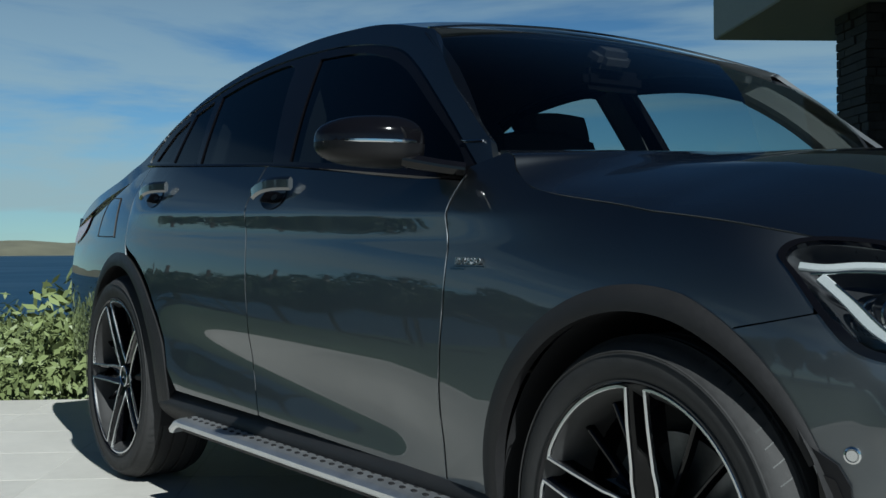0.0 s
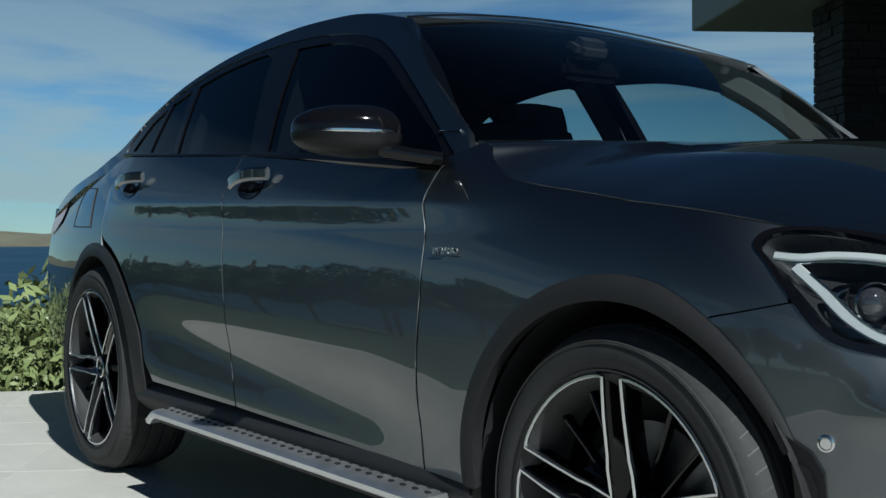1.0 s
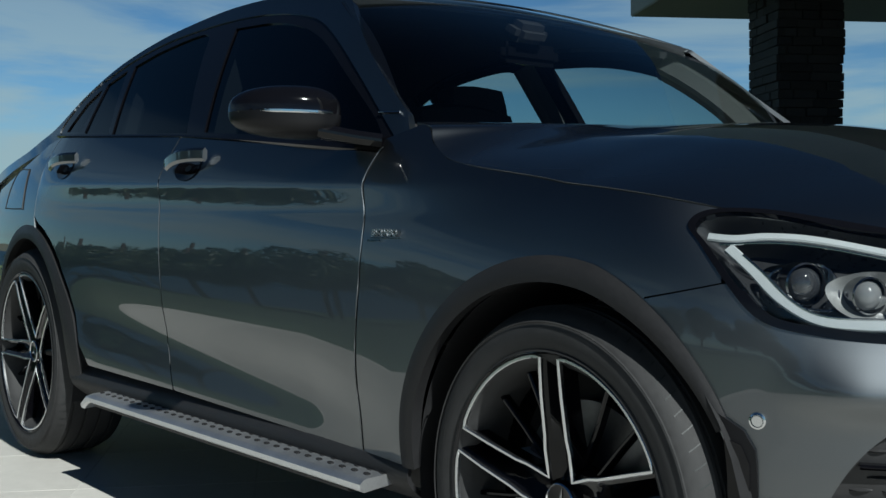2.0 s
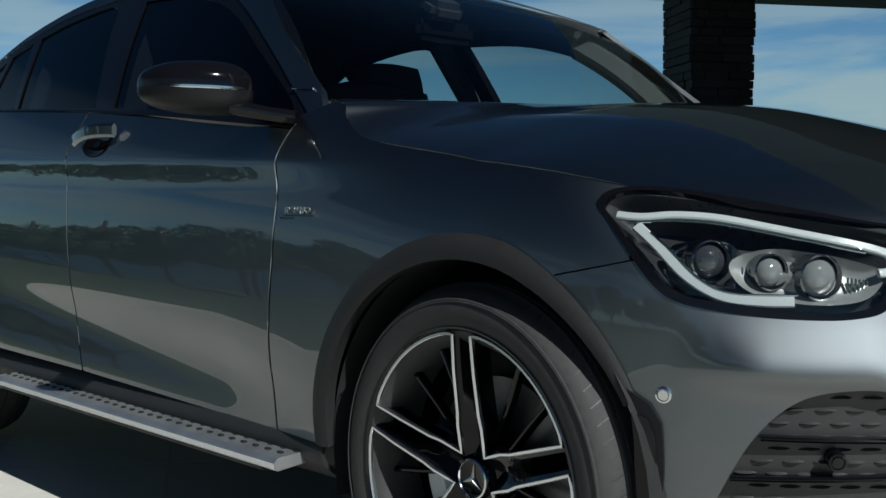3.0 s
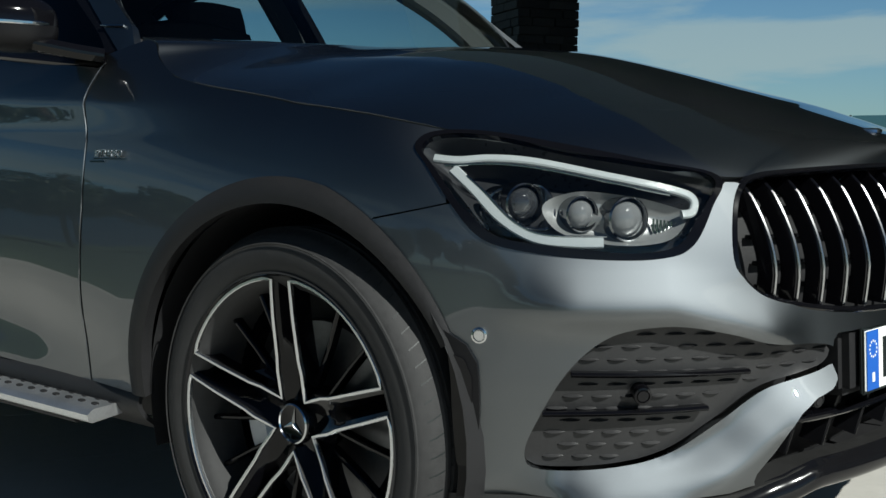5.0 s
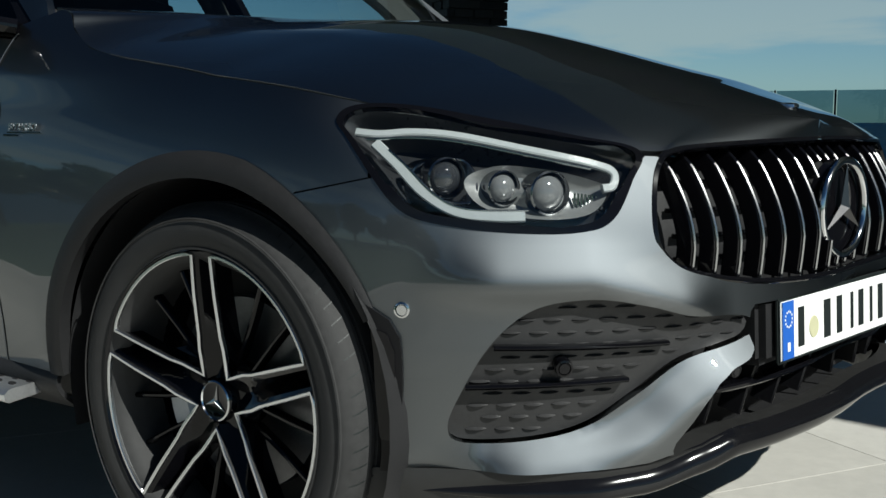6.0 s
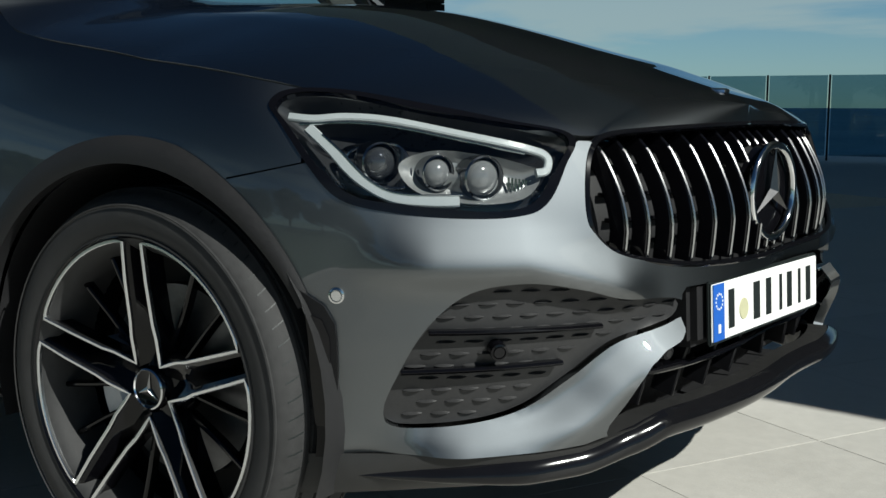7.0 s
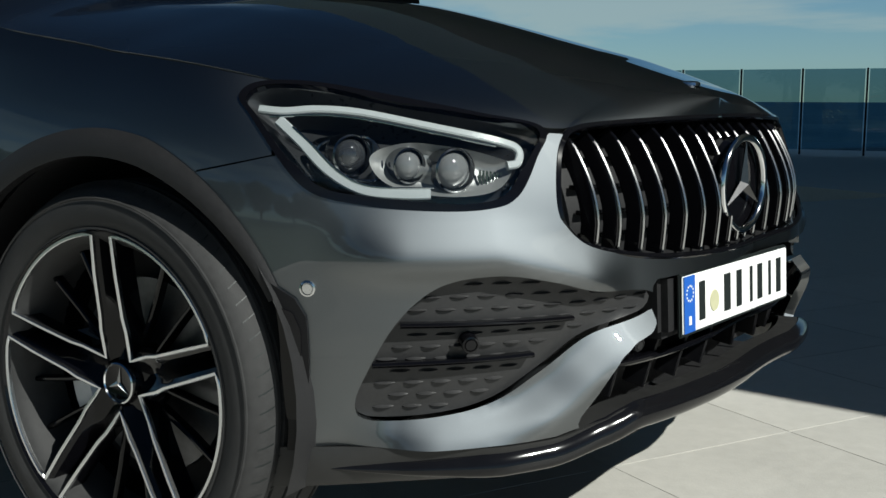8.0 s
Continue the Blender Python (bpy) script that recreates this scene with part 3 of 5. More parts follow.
    part("belt_seal", sweep([tuple(Vector(glass_side(x, z, 0.004)) * Vector((1, -side, 1))) for x, z in curve_points([(-2.76, 1.215), (-2.2, 1.176), (-1.64, 1.138), (-1.1, 1.09), (-0.555, 1.034)], False, 10)], round_profile(0.007, 6)), BLACK_GLOSS, frame_ob)
    # handles
    for parent, s0, s1, z0 in ((front_door, -1.575, -1.352, 1.042), (rear_door, -2.585, -2.335, 1.082)):
        path = [tuple(Vector(body(s, z0 + 0.018 * k, 0.032 * math.sin(math.pi * (0.12 + 0.76 * k)) + 0.006)) * Vector((1, -side, 1))) for k, s in ((i / 14, s0 + (s1 - s0) * i / 14) for i in range(15))]
        part("door_handle", sweep(path, bar_profile(0.017, 0.038, 0.45), up=(0, 0, 1)), PAINT, parent)
        mid = ((s0 + s1) / 2, z0 - 0.008)
        cup = [(mid[0] + 0.075 * math.cos(a), mid[1] + 0.036 * math.sin(a)) for a in (2 * math.pi * i / 24 for i in range(24))]
        part("handle_cup", rings(body, cup, 4, lambda k: 0.003 - 0.004 * k, side), BLACK_GLOSS, parent)
    # mirror
    flip = Vector((1, -side, 1))
    mirror = part("door_mirror", mirror_shell(side, True), BLACK_GLOSS, car, "gloss black door mirror")
    part("mirror_underside", mirror_shell(side, False), BLACK_SATIN, mirror, "matt black mirror underside")
    part("mirror_base", sweep([tuple(Vector(p) * flip) for p in ((-0.60, -0.845, 1.058), (-0.63, -0.89, 1.066), (-0.68, -0.955, 1.082))], bar_profile(0.12, 0.030, 0.4), up=(0, 0, 1)), BLACK_GLOSS, mirror)
    strip = []
    for k in range(15):
        yy = -0.80 + 1.74 * k / 14
        out = (yy + 1) / 2
        strip.append(tuple(Vector((-0.682 + 0.077 * (1 - abs(yy) ** 3) ** 0.62 - 0.07 * out * out - 0.02 * out, -(1.025 + 0.108 * yy), 1.118 + 0.006 * out)) * flip))
    part("turn_signal", sweep(strip, bar_profile(0.008, 0.009, 0.3)), CHROME, mirror, "silver strip across the mirror")
    # fuel flap seam, wing badge
    if side < 0:
        flap = curve_points([(-3.02, 1.095), (-2.98, 1.08), (-2.93, 0.95), (-2.96, 0.94), (-3.20, 0.945), (-3.24, 0.96), (-3.21, 1.09)])
        part("fuel_flap", rings(body, flap, 4, lambda k: 0.002), PAINT, quarter)
        edge = [body(u, v, 0.002) for u, v in flap]
        part("flap_seam", sweep(edge, round_profile(0.0025, 5), closed=True), BLACK_TRIM, quarter)
        text = bpy.data.curves.new("badge_text", "FONT")
        text.body, text.size, text.extrude, text.shear, text.space_character = "BITURBO", 0.0205, 0.0014, 0.25, 1.12
        text.offset = 0.0005
        text.materials.append(MACHINED)
        word = new("badge_text", text)
        word.parent = car
        word.matrix_basis = Matrix.Translation(body(-0.527, 0.8475, 0.003)) @ pose(0, 0, 0, 90, 0, 0)
        tagged(word, "small silver lettering on the wing")
        part("badge_bar", block((0.05, 0.004, 0.004), Matrix.Translation(body(-0.515, 0.838, 0.002))), CHROME, car)
        part("badge_bar", block((0.11, 0.004, 0.0022), Matrix.Translation(body(-0.475, 0.8435, 0.002))), CHROME, car)


def mirror_shell(side, above):
    """A rounded shell that reaches outboard, blunt at its end and fuller above."""
    bm = bmesh.new()
    bmesh.ops.create_uvsphere(bm, u_segments=40, v_segments=24, radius=1)
    bmesh.ops.delete(bm, geom=[f for f in bm.faces if (f.calc_center_median().z > 0) != above], context="FACES")
    sq = lambda t, p: math.copysign(abs(t) ** p, t)
    for v in bm.verts:
        x, y, z = v.co
        x, y, z = sq(x, 0.8), sq(y, 0.66), sq(z, 0.72)
        out = (y + 1) / 2
        v.co = (-0.68 + (0.075 if x > 0 else 0.05) * x - 0.07 * out ** 2 - 0.02 * out, side * (1.025 + 0.108 * y), 1.120 + (0.066 if z > 0 else 0.058) * z * (1 - 0.18 * out * out) + 0.004 * y)
    if side < 0:
        bmesh.ops.reverse_faces(bm, faces=bm.faces)
    bmesh.ops.recalc_face_normals(bm, faces=bm.faces)
    return bm


for SIDE in (-1, 1):
    car_side(SIDE)

BLADE = curve_points([(0.20, 0.322), (0.33, 0.326), (0.45, 0.333), (0.53, 0.347), (0.585, 0.382), (0.63, 0.430), (0.69, 0.475), (0.80, 0.492)], False, 6)


def shelf(u, v):
    """How far the blade under the intake stands out: it ramps up from the intake's lower edge outwards."""
    d, near = min(((seg_dist((u, v), a, b), i) for i, (a, b) in enumerate(zip(BLADE, BLADE[1:]))))
    (ax, ay), (bx, by) = BLADE[near], BLADE[near + 1]
    if (bx - ax) * (v - ay) - (by - ay) * (u - ax) > 0:
        d = -d
    k = max(0.0, min(1.0, (d + 0.030) / 0.062))
    ends = max(0.0, min(1.0, (u - 0.30) / 0.14)) * max(0.0, min(1.0, (0.82 - u) / 0.08))
    return 0.046 * k * k * (3 - 2 * k) * ends * ends * (3 - 2 * ends)


def bumper_skin(u, v, lift=0.0):
    """The bumper bulges above the intake and along the blade that runs under it and up to the plate."""
    win = max(0.0, min(1.0, (u - 0.27) / 0.12)) * max(0.0, min(1.0, (0.72 - u) / 0.10))
    crest = 0.612 - 0.05 * max(0, u - 0.5) / 0.15
    up = (v - crest) / (0.052 if v > crest else 0.03)
    off = 0.026 * win * win * (3 - 2 * win) * math.exp(-up * up)
    off += shelf(u, v)
    return body(u, v, off + lift + 1e-5)


def seg_dist(p, a, b):
    ax, ay, bx, by = b[0] - a[0], b[1] - a[1], p[0] - a[0], p[1] - a[1]
    k = max(0.0, min(1.0, (ax * bx + ay * by) / (ax * ax + ay * ay)))
    return math.hypot(bx - ax * k, by - ay * k)


# front bumper, in two mirrored halves of one part each
for SIDE in (-1, 1):
    outline = [(0.10, 0.738), (0.135, 0.749), (0.237, 0.778), (0.40, 0.80), (0.583, 0.812), (0.621, 0.810), (0.651, 0.82), (0.80, 0.83), (1.0, 0.834), (1.0, 0.29), (0.62, 0.33), (0.59, 0.322), (0.50, 0.316), (0.38, 0.309), (0.262, 0.30), (0.10, 0.30)]
    bumper = part("front_bumper", sheet(bumper_skin, (0.10, 1.0, 0.28, 0.84), (0.008, 0.008), dense(outline, 0.008), [LAMP, GRILLE, INTAKE, dense(LOWER_GAP, 0.008), ARCH_F], thick=0.022, side=SIDE), PAINT, car)
    for s, z, r, mt in ((0.269, 0.568, 0.013, CHROME), (0.469, 0.476, 0.014, BLACK_GLOSS), (0.735, 0.438, 0.012, BLACK_TRIM)):
        p, q = Vector(body(s, z)), Vector(body(s, z, 0.02))
        d = (q - p).normalized()
        flip = Vector((1, -SIDE, 1))
        turn = (d * flip).to_track_quat("-Y", "Z").to_matrix().to_4x4()
        at = Matrix.Translation((p - d * (0.004 if mt is not BLACK_GLOSS else -0.002)) * flip) @ turn
        sensor = part("parking_sensor", lathe([(0.0, -0.008), (r * 0.62, -0.008), (r * 0.66, -0.005), (r * 0.70, -0.005), (r * 0.78, -0.008), (r, -0.007), (r * 1.08, 0.0), (r * 1.08, 0.02)], 24), mt, bumper, m=at)
    # tow cover seam
    tow = curve_points([(0.634, 0.580), (0.662, 0.5815), (0.690, 0.576), (0.696, 0.56), (0.693, 0.546), (0.665, 0.545), (0.638, 0.548), (0.633, 0.565)])
    part("tow_cover_seam", sweep([tuple(Vector(body(u, v, 0.0008)) * Vector((1, -SIDE, 1))) for u, v in tow], round_profile(0.0014, 5), closed=True), BLACK_TRIM, bumper)
    # side intake: recessed mesh, dashes, two blades
    intake = part("side_intake", sheet(lambda u, v: bumper_skin(u, v, -0.016), (0.31, 0.77, 0.33, 0.60), (0.01, 0.01), INTAKE, thick=0.0, side=SIDE), MESH_TRIM, car, "black textured side intake")
    poly = INTAKE
    dash = bmesh.new()
    for i in range(11):
        for j in range(12):
            s, z = 0.328 + 0.0372 * j + (0.0186 if i % 2 else 0), 0.360 + 0.0208 * i
            pts = np.array([(s - 0.017, z - 0.003), (s + 0.017, z - 0.003), (s, z + 0.010)])
            if inside(poly, pts).all():
                row = []
                for k in range(7):
                    t = k / 6
                    c = s - 0.0135 + 0.027 * t
                    w = math.sin(math.pi * t) ** 0.7
                    row.append([dash.verts.new(Vector(bumper_skin(c, z + 0.0005, -0.0165)) * Vector((1, -SIDE, 1))),
                                dash.verts.new(Vector(bumper_skin(c, z + 0.0032, -0.0160 + 0.0065 * w)) * Vector((1, -SIDE, 1))),
                                dash.verts.new(Vector(bumper_skin(c, z + 0.0045 + 0.0020 * w, -0.0165)) * Vector((1, -SIDE, 1)))])
                for a, b in zip(row, row[1:]):
                    for m in range(2):
                        dash.faces.new((a[m], b[m], b[m + 1], a[m + 1]))
    tagged(part("intake_texture", dash, MESH_TRIM, intake), kind="stuff")
    for z0, z1, s0, s1 in ((0.508, 0.506, 0.380, 0.612), (0.441, 0.447, 0.348, 0.560)):
        path = [(s0 + (s1 - s0) * i / 16, z0 + (z1 - z0) * i / 16) for i in range(17)]
        part("intake_blade", sweep([tuple(Vector(bumper_skin(u, v, -0.006)) * Vector((1, -SIDE, 1))) for u, v in path], bar_profile(0.024, 0.008, 0.45)), BLACK_GLOSS, intake)
    # headlamp
    lamp = part("headlamp", rings(body, LAMP, 10, lambda k: -0.008 - 0.075 * min(1, k * 4), SIDE), LAMP_IN, car, "clear headlamp with white light guides")
    mid = np.mean(np.array(LAMP), axis=0)
    inner = []
    for q in LAMP:
        d = mid - np.array(q)
        inner.append(tuple(np.array(q) + d * 0.0125 / max(0.05, math.hypot(*d)) * (0.85 + 0.35 * (q[1] < 0.76))))
    part("lamp_rim", sheet(skin(0.003), (0.17, 0.62, 0.67, 0.91), (0.0034, 0.0030), LAMP, [inner], thick=0.012, side=SIDE), BLACK_GLOSS, lamp)
    cover = part("lamp_cover", rings(body, LAMP, 8, lambda k: 0.0015 + 0.003 * min(1, k * 3), SIDE), LAMP_GLASS, lamp)
    cover.visible_shadow = False
    flip = Vector((1, -SIDE, 1))
    for pts, w in (([(0.212, 0.856), (0.245, 0.853), (0.29, 0.857), (0.349, 0.852), (0.434, 0.831), (0.521, 0.807), (0.552, 0.790), (0.549, 0.768), (0.534, 0.764)], 0.0140), ([(0.237, 0.838), (0.264, 0.804), (0.299, 0.757), (0.339, 0.727), (0.385, 0.720), (0.425, 0.720)], 0.018)):
        line = curve_points(pts, False, 8)
        n = [tuple((Vector(body(u, v, 0.01)) - Vector(body(u, v))) * flip) for u, v in line]
        part("light_guide", sweep([tuple(Vector(body(u, v, -0.014)) * flip) for u, v in line], bar_profile(w, 0.010, 0.22), frames=n), LIGHT_TUBE, lamp, "white light guide")
    for pts in ([(0.226, 0.842), (0.29, 0.846), (0.349, 0.840), (0.434, 0.819), (0.52, 0.795)], [(0.255, 0.826), (0.283, 0.792), (0.314, 0.752), (0.352, 0.731), (0.43, 0.729)]):
        line = curve_points(pts, False, 6)
        part("guide_edge", sweep([tuple(Vector(body(u, v, -0.010)) * flip) for u, v in line], bar_profile(0.004, 0.004, 0.3)), CHROME, lamp)
    # Pale panel: the sun's milky haze on this half is put into its colour.
    panel = curve_points([(0.352, 0.782), (0.395, 0.806), (0.450, 0.802), (0.520, 0.782), (0.545, 0.765), (0.520, 0.728), (0.470, 0.716), (0.410, 0.722), (0.366, 0.742)])
    part("reflector", rings(body, panel, 6, lambda k: -0.022 - 0.022 * math.sin(math.pi * min(1, k * 1.1)), SIDE), REFLECTOR_HAZE, lamp, "satin reflector, paled for the sun haze in the lamp")
    frame_line = curve_points([(0.288, 0.815), (0.345, 0.822), (0.362, 0.780), (0.350, 0.748), (0.300, 0.752), (0.276, 0.785)])
    part("projector_housing", sweep([tuple(Vector(body(u, v, -0.040)) * flip) for u, v in frame_line], bar_profile(0.006, 0.02, 0.3), closed=True, up=(1, 0, 0)), DARK_CHROME, lamp)
    for s, z, r in ((0.324, 0.788, 0.028), (0.462, 0.764, 0.030), (0.400, 0.772, 0.024)):
        p = Vector(body(s, z, -0.036)) * flip
        d = Vector((0.85, 0.5 * SIDE, 0.0)).normalized()
        at = Matrix.Translation(p) @ d.to_track_quat("-Y", "Z").to_matrix().to_4x4()
        part("projector_ring", lathe([(r * 1.25, 0.02), (r * 1.22, -0.012), (r * 1.12, -0.014), (r * 1.0, -0.004), (r * 0.98, 0.02)], 32), DARK_CHROME, lamp, m=at)
        # The two inner lenses take the paler colour painted for sunlit glass.
        part("projector_lens", lathe([(0, -0.020)] + [(r * math.sin(a), -0.020 * math.cos(a)) for a in (0.3, 0.6, 0.9, 1.2, 1.5)], 28), LAMP_DOME if s < 0.35 else LENS_SUNLIT, lamp, m=at)
    for k in range(8):
        p = Vector(body(0.500 + 0.005 * k, 0.752 - 0.001 * k, -0.035)) * flip
        part("reflector_rib", block((0.003, 0.004, 0.024), Matrix.Translation(p), 0.001), CHROME, lamp)
    # lower grille and chin
    lower = part("lower_grille", sheet(skin(-0.10), (0.60, 1.0, 0.24, 0.58), (0.02, 0.02), thick=0.0, side=SIDE), BLACK_TRIM, car)
    for s in (0.715, 0.79, 0.87, 0.95):
        part("grille_fin", sweep([tuple(Vector(body(s + 0.018 * (z - 0.33) / 0.125, z, -0.045)) * flip) for z in (0.33, 0.39, 0.455)], bar_profile(0.009, 0.045), up=(1, 0, 0)), BLACK_SATIN, lower)
    part("grille_bar", sweep([tuple(Vector(body(s, 0.395, -0.025)) * flip) for s in np.linspace(0.66, 1.0, 14)], bar_profile(0.03, 0.012)), BLACK_GLOSS, lower)

    def chin(u, v):
        lo = lerp_table([(a, c) for a, b, c in CHIN], u)
        hi = lerp_table([(a, b) for a, b, c in CHIN], u)
        forward = 0.038 * max(0.0, min(1.0, (u - 0.32) / 0.2))
        return body(u, lo + (hi - lo) * v, 0.002 + forward * (0.35 + 0.65 * v) + 0.016 * math.sin(math.pi * (0.15 + 0.75 * v)) ** 0.8 * min(1, (u - 0.23) * 12 + 0.1))
    splitter = part("splitter", sheet(chin, (0.236, 1.0, 0, 1), (0.016, 0.1), thick=0.05, side=SIDE), LIP_MATT, car, "dark grey front splitter with a gloss black lip")

    def lip_blade(u, v):
        lo = lerp_table([(a, c) for a, b, c in CHIN], u)
        hi = lerp_table([(a, b) for a, b, c in CHIN], u)
        grow = max(0.0, min(1.0, (u - 0.30) / 0.20)) ** 0.7
        mid = lo + (hi - lo) * (0.50 + 0.14 * max(0.0, min(1.0, (u - 0.4) / 0.25)))
        forward = 0.038 * max(0.0, min(1.0, (u - 0.32) / 0.2))
        return body(u, mid + (0.002 + 0.021 * grow) * (2 * v - 1), 0.010 + forward * 0.8 + (0.006 + 0.022 * grow) * math.sin(math.pi * v) ** 0.7)
    part("splitter_lip", sheet(lip_blade, (0.30, 1.0, 0, 1), (0.016, 0.1), thick=0.02, side=SIDE), LIP_BLACK, splitter, "gloss black splitter lip")

# radiator grille
back = bmesh.new()
for SIDE in (-1, 1):
    bmh = sheet(skin(-0.07), (0.58, 1.0, 0.56, 0.85), (0.02, 0.02), thick=0.0, side=SIDE)
    mesh_half = bpy.data.meshes.new("half")
    bmh.to_mesh(mesh_half), bmh.free()
    back.from_mesh(mesh_half)
    bpy.data.meshes.remove(mesh_half)
grille = part("radiator_grille", back, BLACK_TRIM, car, "black grille with chrome vertical slats")


def grille_span(y):
    """Lower and upper edge of the grille opening at y."""
    hit = []
    for (a, b), (c, d) in zip(GRILLE[:-1], GRILLE[1:-1]):
        p, q = body(min(a, 1), b), body(min(c, 1), d)
        if (p[1] - y) * (q[1] - y) <= 0 and abs(p[1] - q[1]) > 1e-9:
            k = (y - p[1]) / (q[1] - p[1])
            hit.append(p[2] + (q[2] - p[2]) * k)
    return (min(hit), max(hit)) if len(hit) > 1 else None


for SIDE in (-1, 1):
    flip = Vector((1, -SIDE, 1))
    rim = [tuple(Vector(body(min(u, 1.0), v, -0.004)) * flip) for u, v in GRILLE[:-1]]
    part("grille_surround", sweep(rim, bar_profile(0.012, 0.014, 0.4), up=(1, 0, 0)), BLACK_GLOSS, grille)
    for k in range(9):
        y = -(0.028, 0.085, 0.155, 0.228, 0.299, 0.366, 0.426, 0.481, 0.527)[k]
        span = grille_span(y)
        if not span:
            continue
        lo, hi = span
        if k == 0:
            lo_hi = [(0.800, hi - 0.006), (lo + 0.006, 0.605)]
        elif k == 1:
            lo_hi = [(0.765, hi - 0.006), (lo + 0.006, 0.640)]
        else:
            lo_hi = [(lo + 0.006, hi - 0.006)]
        for a, b in lo_hi:
            if b - a < 0.012:
                continue
            path = []
            for i in range(11):
                z = a + (b - a) * i / 10
                f = (z - lo) / (hi - lo)
                s = s_at_y(y, z)
                path.append(tuple(Vector(body(s, z, -0.020 + 0.010 * math.sin(math.pi * f) - 0.003 * f)) * flip))
            slat = part("grille_slat", sweep([(p[0] - 0.016, p[1], p[2]) for p in path], bar_profile(0.009, 0.030, 0.3), up=(1, 0, 0)), BLACK_GLOSS, grille)
            part("slat_edge", sweep(path, bar_profile(0.0070, 0.006, 0.35), up=(1, 0, 0)), SLAT, slat, "chrome slat edge")
    for z in (0.635, 0.685, 0.735, 0.785):
        line = []
        for i in range(16):
            y = -0.53 * i / 15
            sp = grille_span(y) or (0.69, 0.71)
            if sp[0] + 0.004 < z < sp[1] - 0.004:
                line.append(tuple(Vector(body(s_at_y(y, z), z, -0.058)) * flip))
        if len(line) > 2:
            part("cross_bar", sweep(line, bar_profile(0.016, 0.008, 0.3)), LIP_BLACK, grille)

# emblem: a ring and three plain tapering bars over a dark dish
at = Matrix.Translation((0.868, 0, 0.697)) @ pose(0, 0, 0, 0, 0, 80)
emblem = part("grille_emblem", lathe([(0.0, 0.012), (0.092, 0.012), (0.095, 0.03)], 48), BLACK_GLOSS, grille, "round chrome-ringed emblem", m=at)
part("emblem_ring", lathe([(0.094 + 0.0085 * math.cos(a), 0.008 * math.sin(a)) for a in (2 * math.pi * i / 10 for i in range(10))], 56, closed=True), CHROME, emblem)
for k in range(3):
    arm = bmesh.new()
    vs = [arm.verts.new(p) for p in ((-0.013, 0, 0), (0.013, 0, 0), (0.0, 0.0, 0.090), (0, -0.012, 0.0), (0, -0.004, 0.09))]
    for f in ((0, 3, 4, 2), (3, 1, 2, 4), (0, 1, 3), (0, 2, 1)):
        arm.faces.new([vs[i] for i in f])
    bmesh.ops.recalc_face_normals(arm, faces=arm.faces)
    part("emblem_bar", arm, EMBLEM_BAR, emblem, smooth=False, m=pose(0, 0, 0, 0, 120 * k, 0))

# number plate: its writing as plain bars
plate_at = Matrix.Translation((0.885, -0.082, 0.497)) @ pose(0, 0, 0, 0, -3, -7.2)
part("plate_holder", block((0.06, 0.60, 0.125), Matrix.Translation((-0.040, 0, 0.004)), 0.014), BLACK_TRIM, car, m=plate_at)
plate = part("number_plate", block((0.008, 0.528, 0.118), None, 0.003), INK, car, "white number plate with blue end band", m=plate_at)
part("plate_face", block((0.004, 0.516, 0.106), Matrix.Translation((0.004, 0, 0)), 0.0015), PALE, plate)
part("plate_band", block((0.002, 0.046, 0.104), Matrix.Translation((0.0068, -0.233, 0))), BLUE, plate)
for y, w in ((-0.178, 0.040), (-0.062, 0.048), (-0.004, 0.040), (0.058, 0.020), (0.104, 0.040), (0.158, 0.020), (0.208, 0.040)):
    part("plate_bar", block((0.002, w * 0.6, 0.072), Matrix.Translation((0.0068, y, 0))), INK, plate)
part("plate_seal", lathe([(0, -0.0012), (0.020, -0.0012), (0.021, 0.001)], 24), OLIVE, plate, m=Matrix.Translation((0.0064, -0.122, -0.008)) @ pose(0, 0, 0, 0, 0, 90))
for i in range(12):
    a = 2 * math.pi * i / 12
    part("band_dot", block((0.001, 0.0035, 0.0035), Matrix.Translation((0.0082, -0.233 + 0.014 * math.cos(a), 0.020 + 0.014 * math.sin(a)))), PALE, plate)
part("plate_bar", block((0.001, 0.010, 0.016), Matrix.Translation((0.0082, -0.233, -0.030))), PALE, plate)

# bonnet
def smooth_table(points):
    return curve_points(points, False, 8)


def read_table(table, x):
    for (a, p), (b, q) in zip(table, table[1:]):
        if x <= b:
            return p + (q - p) * max(0.0, x - a) / (b - a)
    return table[-1][1]


MIDLINE = smooth_table([(-0.42, 1.118), (-0.2, 1.112), (0.1, 1.086), (0.467, 0.992), (0.599, 0.949), (0.745, 0.902), (0.80, 0.879), (0.87, 0.838)])
shut = curve_points(SHUT, False, 5)


